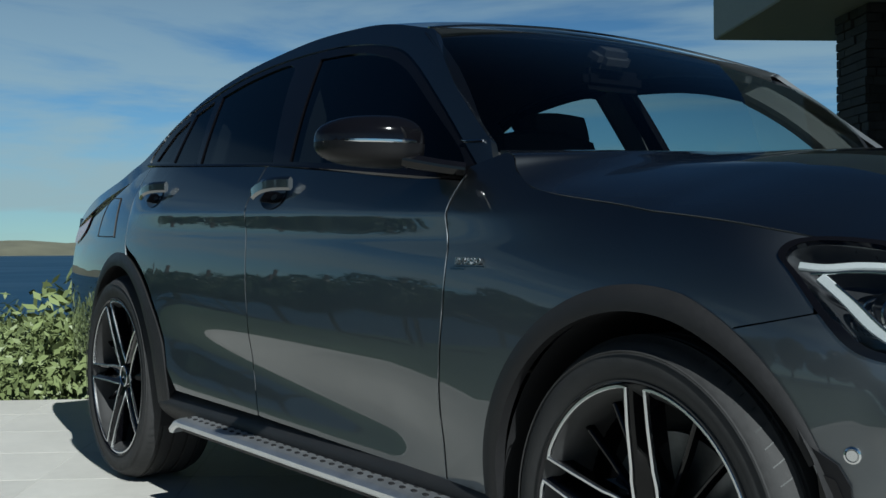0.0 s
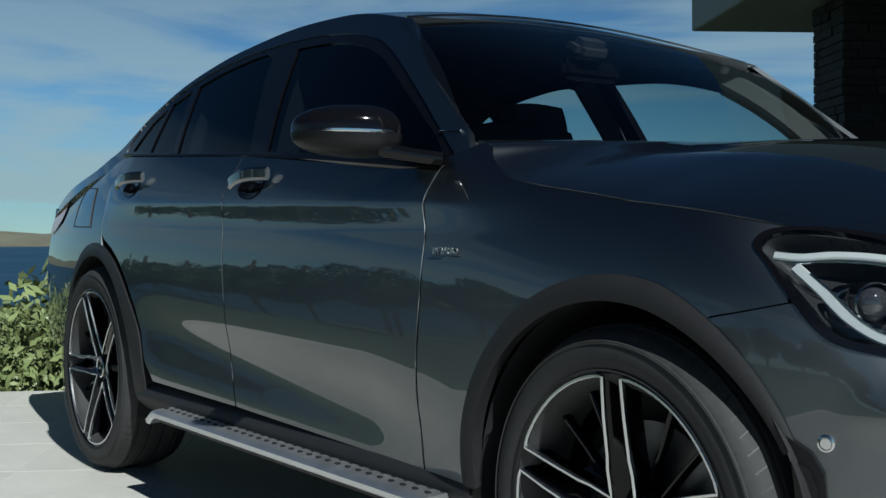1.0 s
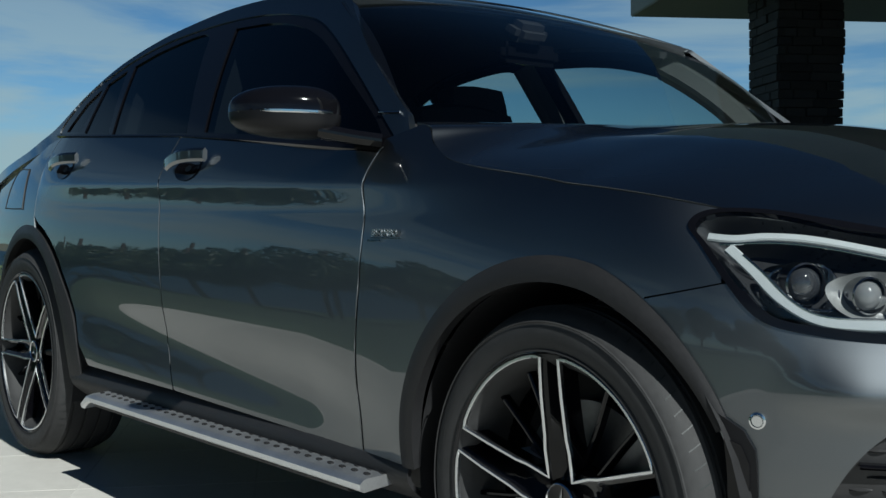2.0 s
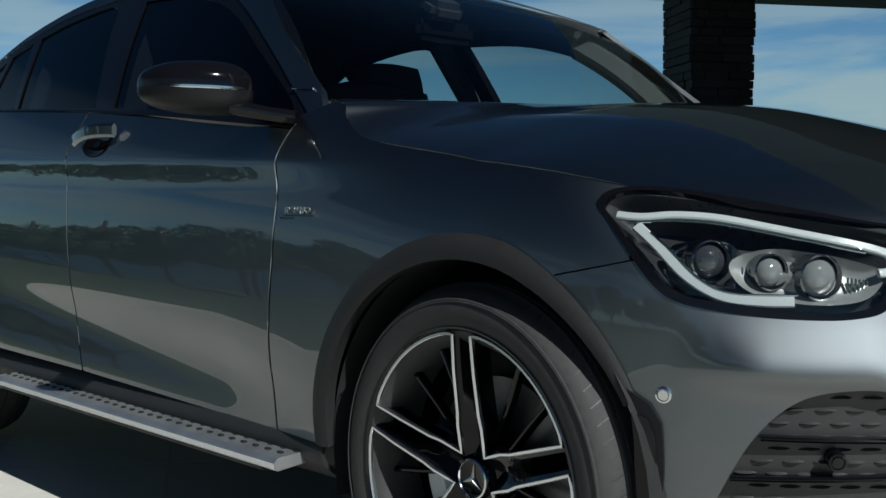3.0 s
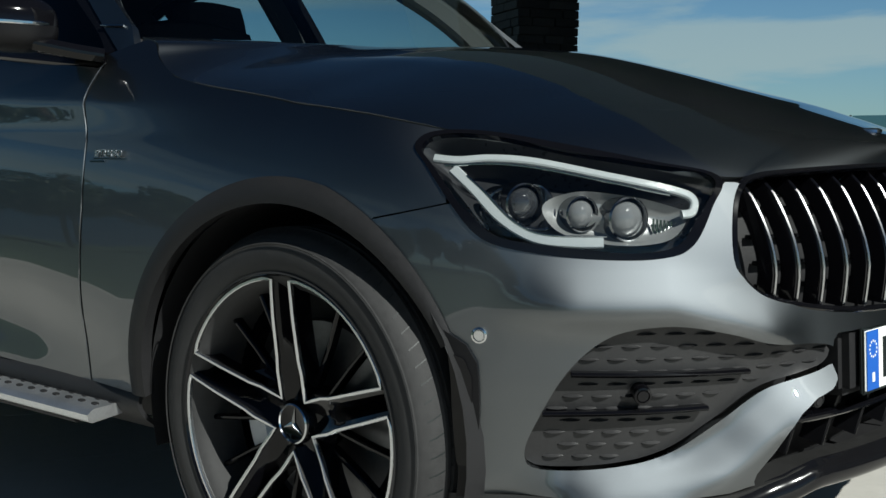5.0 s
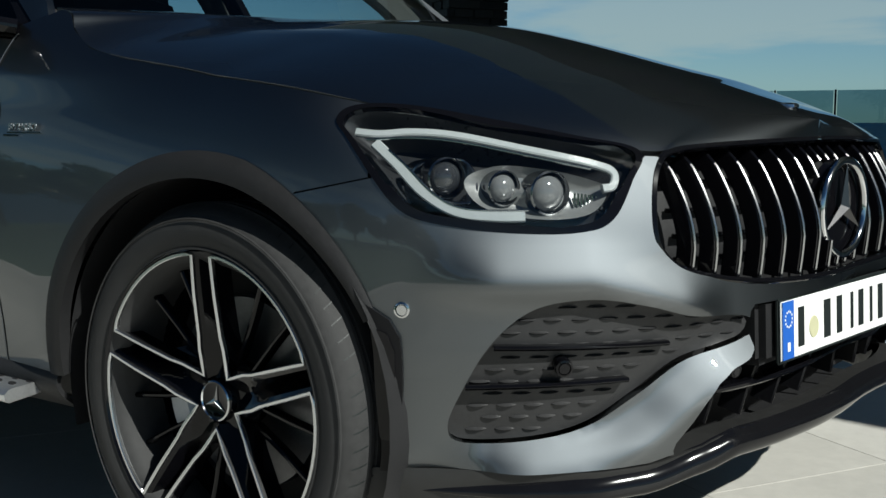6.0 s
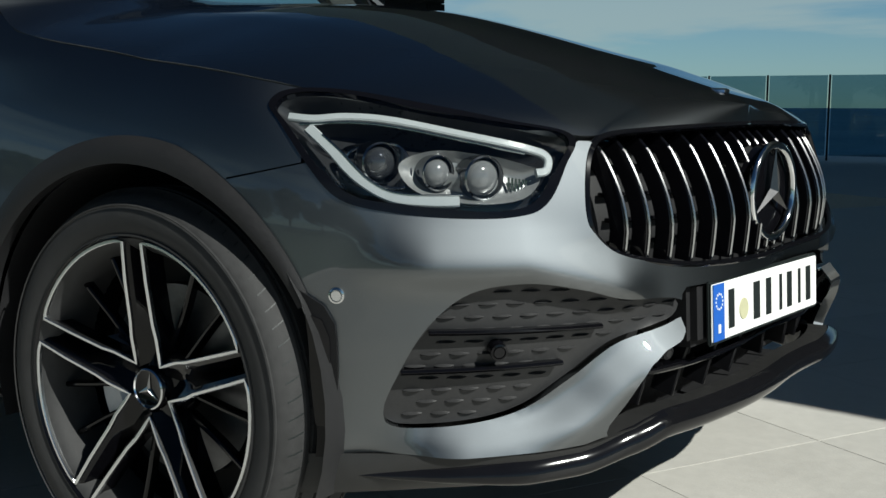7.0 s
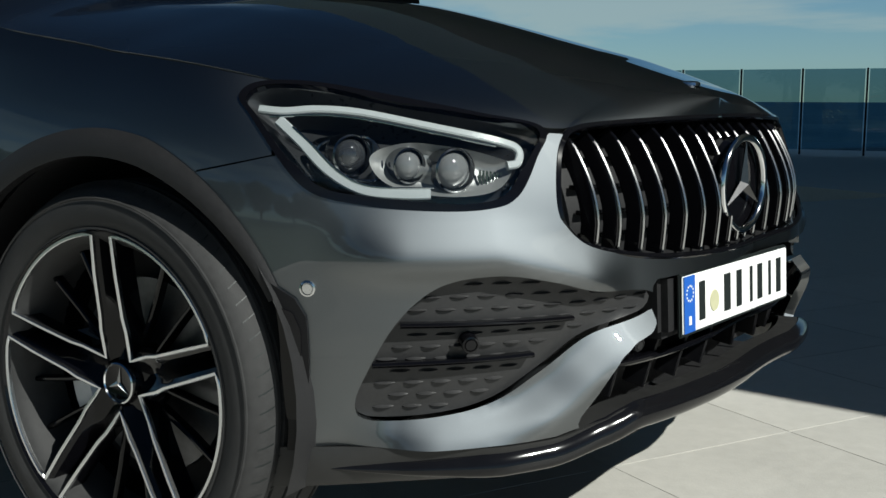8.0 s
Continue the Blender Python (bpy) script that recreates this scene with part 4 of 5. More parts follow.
def bonnet_f(u, v):
    """u along the shut line, v from it to the middle line and on to the other side."""
    i = min(len(shut) - 2, int(u))
    k = u - i
    s, z = (shut[i][j] + (shut[i + 1][j] - shut[i][j]) * k for j in (0, 1))
    p = body(min(s, 1.0), z)
    x0, x1 = body(shut[0][0], shut[0][1])[0], body(1.0, 0.838)[0]
    mx = -0.44 + (x1 + 0.44) * ((p[0] - x0) / (x1 - x0)) ** 0.96 if p[0] > x0 else -0.44
    mz = max(read_table(MIDLINE, mx), p[2]) if s < 0.99 else p[2]
    w = min(v, 2 - v)
    y = p[1] * (1 - w)
    z = p[2] + (mz - p[2]) * math.sin(w * math.pi / 2) ** 0.90
    d = (y + 0.52 - 0.10 * max(0, p[0])) / 0.05
    z += 0.0015 * math.exp(-d * d) * max(0.0, min(1.0, (0.45 - p[0]) * 2)) if y < 0 else 0.0
    return (p[0] + (mx - p[0]) * w, y if v <= 1 else -y, z)


bonnet = part("bonnet", sheet(bonnet_f, (0, len(shut) - 1.001, 0, 2), (1, 0.04), thick=0.012), PAINT, car)
part("bonnet_badge", lathe([(0, -0.004), (0.020, -0.003), (0.026, 0.0), (0.027, 0.006)], 28), CHROME, bonnet, "small round badge", m=Matrix.Translation((0.745, 0, 0.902)) @ pose(0, 0, 0, -90, 0, 0))
part("cowl", sweep([(-0.455 + 0.06 * (1 - (y / 0.74) ** 2), y, 1.052 + 0.02 * (1 - (y / 0.74) ** 2)) for y in np.linspace(-0.60, 0.60, 24)], bar_profile(0.12, 0.02, 0.3)), BLACK_TRIM, car)


def screen_f(u, v):
    bulge = 0.035 * math.sin(math.pi * v)
    yb, yt = 0.825, 0.695
    x = (-0.375 - 0.21 * u * u) * (1 - v) + (-1.08 + 0.10 * u * u) * v
    z = (1.080 + 0.012 * u * u) * (1 - v) + (1.532 - 0.075 * u * u) * v
    return (x + bulge * 0.5, u * (yb + (yt - yb) * v), z + bulge * 0.8)


screen = part("windscreen", sheet(screen_f, (-1, 1, 0, 1), (0.05, 0.05), thick=0.0), CLEAR, car, "wide clear windscreen with dark top edge")
screen.visible_shadow = False
part("screen_trim", sweep([tuple(Vector(screen_f(u, 1.0)) + Vector((0.004, 0, 0.006))) for u in np.linspace(-0.985, 0.985, 30)], bar_profile(0.008, 0.006, 0.4)), CHROME, screen, "thin bright strip along the roof edge")
for sd in (-1, 1):
    part("pillar_trim", sweep([tuple(Vector(glass_side(x, z, 0.003)) * Vector((1, -sd, 1))) for x, z in ((-0.635, 1.130), (-0.60, 1.127), (-0.565, 1.125))], bar_profile(0.005, 0.005, 0.4)), CHROME, screen)
part("screen_border", sheet(lambda u, v: tuple(Vector(screen_f(u, v)) + Vector((-0.004, 0, -0.004))), (-1, 1, 0.90, 1.0), (0.05, 0.05), thick=0.0), BLACK_GLOSS, screen)
for sd in (-1, 1):
    part("screen_border", sheet(lambda u, v: tuple(Vector(screen_f(sd * u, v)) + Vector((-0.004, 0, -0.004))), (0.955, 1.0, 0, 0.9), (0.02, 0.05), thick=0.0), BLACK_GLOSS, screen)


RAIL_LINE = smooth_table(RAIL)


def roof_f(x, u):
    z = read_table(RAIL_LINE, x)
    y = -glass_side(x, z)[1]
    front = max(0.0, min(1.0, (x + 1.2) / 0.25))
    lift = 0.052 * (1 - abs(u) ** 2.2) * (1 if x > -3.2 else max(0.3, 1 - (-3.2 - x)))
    return (x - 0.09 * front * (1 - u * u), y * u, z + lift)


part("roof", sheet(roof_f, (-3.86, -0.95, -1, 1), (0.04, 0.05), thick=0.02), PAINT, car)
part("headliner", sheet(lambda x, u: tuple(Vector(roof_f(x, u * 0.95)) - Vector((0, 0, 0.035))), (-3.3, -1.12, -1, 1), (0.1, 0.1), thick=0.0), HEADLINER, car)
part("tail", sheet(lambda u, v: (-3.89 - 0.05 * (1 - u * u), -u * (0.74 + 0.03 * math.sin(v * 3)), 0.40 + 0.64 * v), (-1, 1, 0, 1), (0.1, 0.1), thick=0.02), PAINT, car)
for sd in (-1, 1):
    lens = curve_points([(-3.88, 1.02), (-3.70, 1.055), (-3.58, 1.04), (-3.62, 0.97), (-3.88, 0.92)])
    part("tail_lamp", rings(body, lens, 4, lambda k: 0.006, sd), RED, car, "red tail lamp")
part("floor_pan", block((4.1, 1.55, 0.06), Matrix.Translation((-1.55, 0, 0.30))), BLACK_TRIM, car)
# Hidden panels added to stop sun stripes reaching the ground under the nose.
part("undertray", block((0.66, 1.26, 0.02), Matrix.Translation((0.29, 0, 0.262)), 0.004), BLACK_TRIM, car)
part("undertray", block((0.20, 0.86, 0.02), Matrix.Translation((0.68, 0, 0.266)), 0.004), BLACK_TRIM, car)
part("cabin_floor", block((2.6, 1.5, 0.05), Matrix.Translation((-1.9, 0, 0.62))), FABRIC, car)
part("engine_cover", block((0.9, 1.0, 0.35), Matrix.Translation((0.05, 0, 0.60)), 0.05), BLACK_TRIM, car)


def inner_trim(sd):
    """Door card below the glass and the pillar lining by the screen, coloured darker on the near side for its shade."""
    part("door_card", sheet(lambda x, z: (x, -0.80 + 0.02 * math.sin(z * 6), z), (-2.9, -0.55, 0.62, 1.10), (0.1, 0.06), thick=0.03, side=sd), FABRIC, car)
    line = [tuple(Vector(screen_f(-0.93, v)) * Vector((1, -sd, 1)) + Vector((-0.075, 0, -0.045))) for v in np.linspace(0.04, 0.93, 14)]
    part("pillar_lining", sweep(line, bar_profile(0.09, 0.08, 0.4), up=(1, 0, 0.4)), PILLAR_TRIM if sd > 0 else HEADLINER, car, "grey pillar lining")
    part("centre_pillar", sweep([(-1.54, sd * 0.765, 1.05), (-1.62, sd * 0.69, 1.28), (-1.68, sd * 0.60, 1.47)], bar_profile(0.09, 0.05, 0.3), up=(1, 0, 0)), HEADLINER, car)
    part("rear_pillar", sweep([(-2.25, sd * 0.75, 1.16), (-2.36, sd * 0.66, 1.32), (-2.40, sd * 0.60, 1.42)], bar_profile(0.05, 0.05, 0.3), up=(1, 0, 0)), HEADLINER, car)


for SIDE in (-1, 1):
    inner_trim(SIDE)
part("dashboard", sweep([(-0.66, y, 1.03) for y in np.linspace(-0.74, 0.74, 12)], bar_profile(0.42, 0.14, 0.3)), FABRIC, car)
part("steering_wheel", lathe([(0.18 + 0.014 * math.cos(a), 0.014 * math.sin(a)) for a in (2 * math.pi * i / 8 for i in range(8))], 36, closed=True), FABRIC, car, m=Matrix.Translation((-0.98, 0.38, 1.0)) @ pose(0, 0, 0, 0, 0, 90) @ pose(0, 0, 0, 25, 0, 0))
part("mirror_pod", block((0.09, 0.13, 0.06), Matrix.Translation((-1.02, 0, 1.455)) @ pose(0, 0, 0, 0, 30, 0), 0.02), FABRIC, screen)
part("inner_mirror", block((0.03, 0.24, 0.065), Matrix.Translation((-1.04, 0.03, 1.39)), 0.02), BLACK_GLOSS, screen)


def cushion(size, m):
    bm = bmesh.new()
    bmesh.ops.create_cube(bm, size=1)
    bmesh.ops.subdivide_edges(bm, edges=bm.edges[:], cuts=5, use_grid_fill=True)
    for v in bm.verts:
        q = Vector(v.co) * 2
        l = max(abs(c) for c in q)
        r = q.normalized() * 1.12 if q.length else q
        q = q.lerp(r * l, 0.45)
        v.co = m @ Vector((q.x * size[0] / 2, q.y * size[1] / 2, q.z * size[2] / 2))
    return bm


for y in (-0.38, 0.38):
    seat = part("car_seat", cushion((0.52, 0.52, 0.18), Matrix.Translation((-1.45, y, 0.75))), FABRIC, car, "black leather front seat")
    part("seat_back", cushion((0.16, 0.52, 0.62), Matrix.Translation((-1.74, y, 1.02)) @ pose(0, 0, 0, 0, -16, 0)), FABRIC, seat)
    part("headrest", cushion((0.12, 0.29, 0.21), Matrix.Translation((-1.83, y * 1.25, 1.295)) @ pose(0, 0, 0, 0, -10, 0)), FABRIC, seat)
bench = part("rear_bench", cushion((0.5, 1.35, 0.2), Matrix.Translation((-2.35, 0, 0.75))), FABRIC, car)
part("bench_back", cushion((0.16, 1.35, 0.6), Matrix.Translation((-2.68, 0, 1.0)) @ pose(0, 0, 0, 0, -20, 0)), FABRIC, bench)


# ---- wheels ----
def tyre_mesh(R, W):
    h = W / 2
    prof = [(0.262, -h + 0.012), (0.275, -h + 0.004), (0.30, -h - 0.004), (0.325, -h - 0.004), (0.338, -h + 0.004), (R - 0.014, -h + 0.014), (R - 0.009, -h + 0.022), (R - 0.004, -h + 0.034)]
    for c in (-0.074, -0.026, 0.026, 0.074):
        y = c * W / 0.255
        prof += [(R, y - 0.012), (R, y - 0.0045), (R - 0.007, y - 0.0035), (R - 0.007, y + 0.0035), (R, y + 0.0045)]
    prof += [(R - 0.004, h - 0.03), (R - 0.012, h - 0.016), (0.345, h - 0.004), (0.30, h + 0.004), (0.262, h - 0.012), (0.25, h - 0.03), (0.25, -h + 0.03)]
    return lathe(prof, 96, closed=True)


def wheel_build(name, phase, R=0.361, W=0.242):
    """A wheel about the y axis with its face towards -y: tyre, barrel, five double spokes outlined in bare metal, brake."""
    w = thing(name, "", "")
    h = W / 2
    face = -h + 0.004
    tyre = part("tyre", tyre_mesh(R, W), RUBBER, w, "black road tyre with shallow tread")
    sipes = bmesh.new()
    for i in range(72):
        a = 2 * math.pi * i / 72
        for sgn in (-1, 1):
            for k in range(4):
                y0, y1 = sgn * (h - 0.012 - 0.010 * k), sgn * (h - 0.020 - 0.010 * k)
                a0 = a + (0.012 * k if sgn < 0 else -0.012 * k)
                r = (R - 0.0150, R - 0.0080, R - 0.0042, R - 0.0014)[k]
                r1 = (R - 0.0080, R - 0.0042, R - 0.0014, R + 0.0005)[k]
                q = [(r, y0, a0), (r, y0, a0 + 0.006), (r1, y1 - sgn * 0.002, a0 + 0.018), (r1, y1 - sgn * 0.002, a0 + 0.012)]
                sipes.faces.new([sipes.verts.new((rr * math.cos(t), yy, rr * math.sin(t))) for rr, yy, t in q])
    tagged(part("tread_pattern", sipes, INK, tyre, smooth=False), kind="stuff")
    bead = lathe([(0.331, face - 0.0085), (0.333, face - 0.0100), (0.335, face - 0.0080)], 72)
    part("sidewall_line", bead, RUBBER, tyre)
    rim = part("rim", lathe([(0.282, face + 0.008), (0.284, face - 0.002), (0.278, face - 0.006), (0.272, face + 0.004), (0.262, face + 0.016), (0.255, face + 0.06), (0.245, face + 0.16), (0.235, h - 0.02)], 72), BLACK_GLOSS, w, "gloss black alloy rim with bare metal edges")
    part("rim_lip", lathe([(0.2835, face - 0.0015), (0.2815, face - 0.0058), (0.2785, face - 0.0062)], 72), RUBBER, rim)

    def P(r, deg, y):
        a = math.radians(deg)
        return (r * math.cos(a), y, r * math.sin(a))
    dish = lambda r: face + 0.002 + 0.040 * max(0.0, 1 - r / 0.27) ** 1.4
    for k in range(5):
        g = phase + 72 * k
        # outline of the field between two double spokes
        path = []
        for r, d in ((0.268, 5.2), (0.20, 7.6), (0.125, 13.0), (0.100, 18.5), (0.053, 36.0)):
            path.append((r, g + d))
        back_half = [(r, g + 72 - d) for r, d in ((0.100, 18.5), (0.125, 13.0), (0.20, 7.6), (0.268, 5.2))]
        rim_arc = [(0.2705, g + 72 - 5.0 - 62.0 * i / 14) for i in range(1, 14)]
        loop = path + back_half + rim_arc
        pts = []
        for (r, d), (r2, d2) in zip(loop, loop[1:] + loop[:1]):
            for j in range(3):
                t = j / 3
                p, q = Vector(P(r, d, dish(r))), Vector(P(r2, d2, dish(r2)))
                pts.append(tuple(p.lerp(q, t)))
        part("bare_edge", sweep(pts, bar_profile(0.0070, 0.010, 0.2), closed=True, up=(0, -1, 0)), MACHINED, rim, "bright bare metal edge")
        # the double spoke itself
        bm = bmesh.new()
        rows = []
        for r, d in ((0.274, 4.8), (0.24, 5.8), (0.20, 7.2), (0.165, 9.2), (0.125, 12.6), (0.100, 18.0), (0.075, 27.0), (0.045, 36.0)):
            rows.append([bm.verts.new(P(r, g + t * d, dish(r) + y)) for t, y in ((-1, 0.045), (-1, 0.001), (-0.62, 0.006), (0, 0.045 if r > 0.12 else 0.016), (0.62, 0.006), (1, 0.001), (1, 0.045))])
        for a, b in zip(rows, rows[1:]):
            for j in range(6):
                bm.faces.new((a[j], a[j + 1], b[j + 1], b[j]))
        bmesh.ops.recalc_face_normals(bm, faces=bm.faces)
        part("spoke", bm, BLACK_GLOSS, rim)
        for d in (25, 47):
            part("thin_spoke", sweep([P(0.262, g + d, face + 0.052), P(0.17, g + d, face + 0.060), P(0.08, g + d + (d - 36) * 0.25, face + 0.066)], bar_profile(0.010, 0.022, 0.3), up=(0, -1, 0)), BLACK_GLOSS, rim)
    face += 0.016
    hub = part("hub_cap", lathe([(0, face + 0.012), (0.030, face + 0.012), (0.034, face + 0.010), (0.0365, face + 0.012), (0.040, face + 0.026), (0.066, face + 0.030), (0.078, face + 0.05)], 40), BLACK_GLOSS, w, "dark hub cap with chrome ring")
    part("cap_ring", lathe([(0.0335, face + 0.0105), (0.0350, face + 0.0075), (0.0375, face + 0.0095)], 40), CHROME, hub)
    for k in range(3):
        arm = bmesh.new()
        vs = [arm.verts.new(p) for p in ((-0.005, face + 0.0105, 0), (0.005, face + 0.0105, 0), (0.0, face + 0.0108, 0.030), (0, face + 0.0085, 0.0))]
        for f in ((0, 3, 2), (3, 1, 2), (0, 1, 3)):
            arm.faces.new([vs[i] for i in f])
        part("cap_bar", arm, DARK_CHROME, hub, smooth=False, m=pose(0, 0, 0, 0, 120 * k + 8, 0))
    for k in range(5):
        part("wheel_bolt", lathe([(0, face + 0.026), (0.008, face + 0.026), (0.010, face + 0.030), (0.010, face + 0.05)], 10), STEEL, hub, m=Matrix.Translation(Vector(P(0.056, phase + 36 + 72 * k, 0))))
    disc = part("brake_disc", lathe([(0.06, face + 0.09), (0.18, face + 0.09), (0.182, face + 0.105), (0.06, face + 0.105)], 56, closed=True), DISC, w)
    arc = [P(0.155, d, face + 0.085) for d in range(160, 214, 6)]
    part("brake_caliper", sweep(arc, bar_profile(0.075, 0.06, 0.25), up=(0, -1, 0)), CALIPER, w, "grey brake caliper")
    part("wheel_back", lathe([(0.02, face + 0.14), (0.25, face + 0.14)], 40), BLACK_TRIM, w)
    return w


front = wheel_build("front_wheel", 90)
front.parent = car
front.matrix_basis = Matrix.Translation((FRONT_HUB.x, FRONT_HUB.y + 0.1135 - 0.004, FRONT_HUB.z - 0.004)) @ pose(0, 0, 0, 0, 0, -1.5)
other = copy_thing(front, Matrix.Translation((FRONT_HUB.x, -FRONT_HUB.y - 0.11, FRONT_HUB.z - 0.004)) @ pose(0, 0, 0, 0, 0, 180))
rear = wheel_build("rear_wheel", 180)
rear.parent = car
rear.matrix_basis = Matrix.Translation((REAR_HUB.x, REAR_HUB.y + 0.13, REAR_HUB.z)) @ Matrix.Scale(REAR_HUB.z / 0.361, 4)
other = copy_thing(rear, Matrix.Translation((REAR_HUB.x, -REAR_HUB.y - 0.13, REAR_HUB.z)) @ pose(0, 0, 0, 0, 0, 180))

# the far half of the nose stands a little further forward
bpy.context.view_layer.update()
done = set()
for ob in car.children_recursive:
    if ob.type != "MESH" or ob.data.name in done or "wheel" in ob.name or (ob.parent and ob.parent.name.startswith(("front_wheel", "rear_wheel"))):
        continue
    if ob.data.users > 1 or ob.matrix_world.translation.y > 0 and ob.matrix_world.translation.length > 0.01:
        continue
    if ob.matrix_world.translation.length > 0.01:
        continue
    done.add(ob.data.name)
    for v in ob.data.vertices:
        if v.co.y > 0 and v.co.x > -0.3:
            k = min(1.0, (v.co.x + 0.3) / 0.9)
            v.co.x += 0.165 * v.co.y * min(1.0, v.co.y / 0.25) * k * k

# ---- terrace, house, land and sea ----
AX, BX = Vector((-0.86, 0.51, 0)).normalized(), Vector((0.51, 0.86, 0)).normalized()


def at_ab(a, b, z=0.0):
    return AX * a + BX * b + Vector((0, 0, z))


HOUSE = Matrix(((AX.x, BX.x, 0, 0), (AX.y, BX.y, 0, 0), (0, 0, 1, 0), (0, 0, 0, 1)))


def slab(name, a0, a1, b0, b1, z0, z1, material, label, category, kind="structure", bevel=0.0, parent=None):
    m = HOUSE @ Matrix.Translation(((a0 + a1) / 2, (b0 + b1) / 2, (z0 + z1) / 2))
    ob = part(name, block((a1 - a0, b1 - b0, z1 - z0), None, bevel), material, parent, "", False, m)
    return tagged(ob, label, category, "", kind)


def grid_sheet(name, x0, x1, y0, y1, n, f, material, label, category):
    bm = bmesh.new()
    rows = [[bm.verts.new((x, y, f(x, y))) for y in np.linspace(y0, y1, n + 1)] for x in np.linspace(x0, x1, n + 1)]
    for r, s in zip(rows, rows[1:]):
        for i in range(n):
            bm.faces.new((r[i], s[i], s[i + 1], r[i + 1]))
    return tagged(part(name, bm, material), label, category, "", "structure")


EDGE = 4.28
terrace = slab("pavement", -12.0, EDGE, -3.85, 16.0, -0.6, -0.0015, GROUT, "pale stone terrace with fine joints", "terrace")


slab("pavement", EDGE, 11.6, 7.4, 19.5, -0.6, -0.0005, STONE, "shaded stone terrace under the canopy", "terrace")


def land(x, y):
    p = Vector((x, y, 0))
    a, b = p.dot(AX), p.dot(BX)
    d = max(0.0, a - EDGE + 0.2, b - 15.8)
    if b < -3.7 and a < EDGE:
        return -0.06 + 0.05 * noise.noise(Vector((x, y, 0)) * 0.3)
    return -0.45 - 0.16 * min(d, 40) - 0.5 * (d > 0) + 0.25 * noise.noise(Vector((x, y, 0)) * 0.23)


grid_sheet("ground", -120, 70, -80, 60, 120, land, EARTH, "scrubby green ground falling to the sea", "ground")
sea_bm = bmesh.new()
sea_bm.faces.new([sea_bm.verts.new(p) for p in ((-4500, -4500, -7), (4500, -4500, -7), (4500, 4500, -7), (-4500, 4500, -7))])
tagged(part("water", sea_bm, SEA), "deep blue sea to the horizon", "sea", "", "structure")
hill_bm = bmesh.new()
rows = []
for i in range(90):
    ang = radians(150 + i * 0.9)
    hgt = 24 + 26 * noise.noise(Vector((i * 0.11, 3, 0))) ** 2 + 10 * noise.noise(Vector((i * 0.35, 7, 0)))
    hgt *= min(1, (i + 1) / 10, (90 - i) / 10)
    rows.append([hill_bm.verts.new((math.cos(ang) * r, math.sin(ang) * r, z)) for r, z in ((2300, -9), (2450, hgt * 0.45 - 4), (2650, hgt), (3000, -9))])
for r, s in zip(rows, rows[1:]):
    for j in range(3):
        hill_bm.faces.new((r[j], r[j + 1], s[j + 1], s[j]))
tagged(part("far_land", hill_bm, HILL), "low brown headland across the bay", "headland", "", "structure")

# canopy and slate column
canopy = slab("canopy", -2.4, 8.6, 2.30, 14.0, 3.0, 3.9, PLASTER, "pale rendered canopy slab over the terrace", "canopy", bevel=0.01)

# Out of view: a plain block set so that its shadow covers the far terrace.
house = part("house_wall", block((7, 20, 8.4), Matrix.Translation((8.6, 10.25, 4.2))), PLASTER, None, "", False)
tagged(house, "unseen pale rendered house wall, set to shade the terrace", "wall", "", "structure")

# terrace tiles: a grid of thin slabs with open joints
TILE = 0.585
tile_bm = block((TILE - 0.003, TILE - 0.003, 0.03), None, 0.0015)
tile_ob = part("paving_tile", tile_bm, STONE, terrace, smooth=False)
tile_mesh = tile_ob.data
inv = terrace.matrix_basis.inverted()
bpy.data.objects.remove(tile_ob)
rest = bmesh.new()
single = 0
for i in range(-20, 7):
    for j in range(-15, 27):
        a, b = EDGE - TILE * (6 - i + 0.5), -2.527 + TILE * (j + 0.5)
        if not (-12 < a < EDGE and -3.95 < b < 16):
            continue
        m = HOUSE @ Matrix.Translation((a, b, -0.0155))
        d = m.translation
        if -3.9 < d.y < 3.2 and -6.5 < d.x < 2.2 and single < 300:
            ob = new("paving_tile", tile_mesh)
            ob.parent = terrace
            ob.matrix_basis = inv @ m
            single += 1
        else:
            bmesh.ops.create_cube(rest, size=1, matrix=m @ Matrix.Diagonal((TILE - 0.003, TILE - 0.003, 0.03, 1)))
tagged(part("paving_tile", rest, STONE, terrace, smooth=False, m=inv), "", "", "", "stuff")

# glass railing at the far edge
RY = 16.0
for k in range(9):
    x = -7.42 + 0.985 * k
    rail = thing("glass_railing", "clear glass railing panel between thin steel posts", "railing", "railing panels", m=Matrix.Translation((x, RY, 0)))
    part("post", block((0.03, 0.03, 1.37), Matrix.Translation((0, 0, 0.685)), 0.004), STEEL, rail)
    pane = part("glass_pane", block((0.92, 0.012, 1.28), Matrix.Translation((0.492, 0, 0.72))), RAIL_GLASS, rail, smooth=False)
    pane.visible_shadow = False


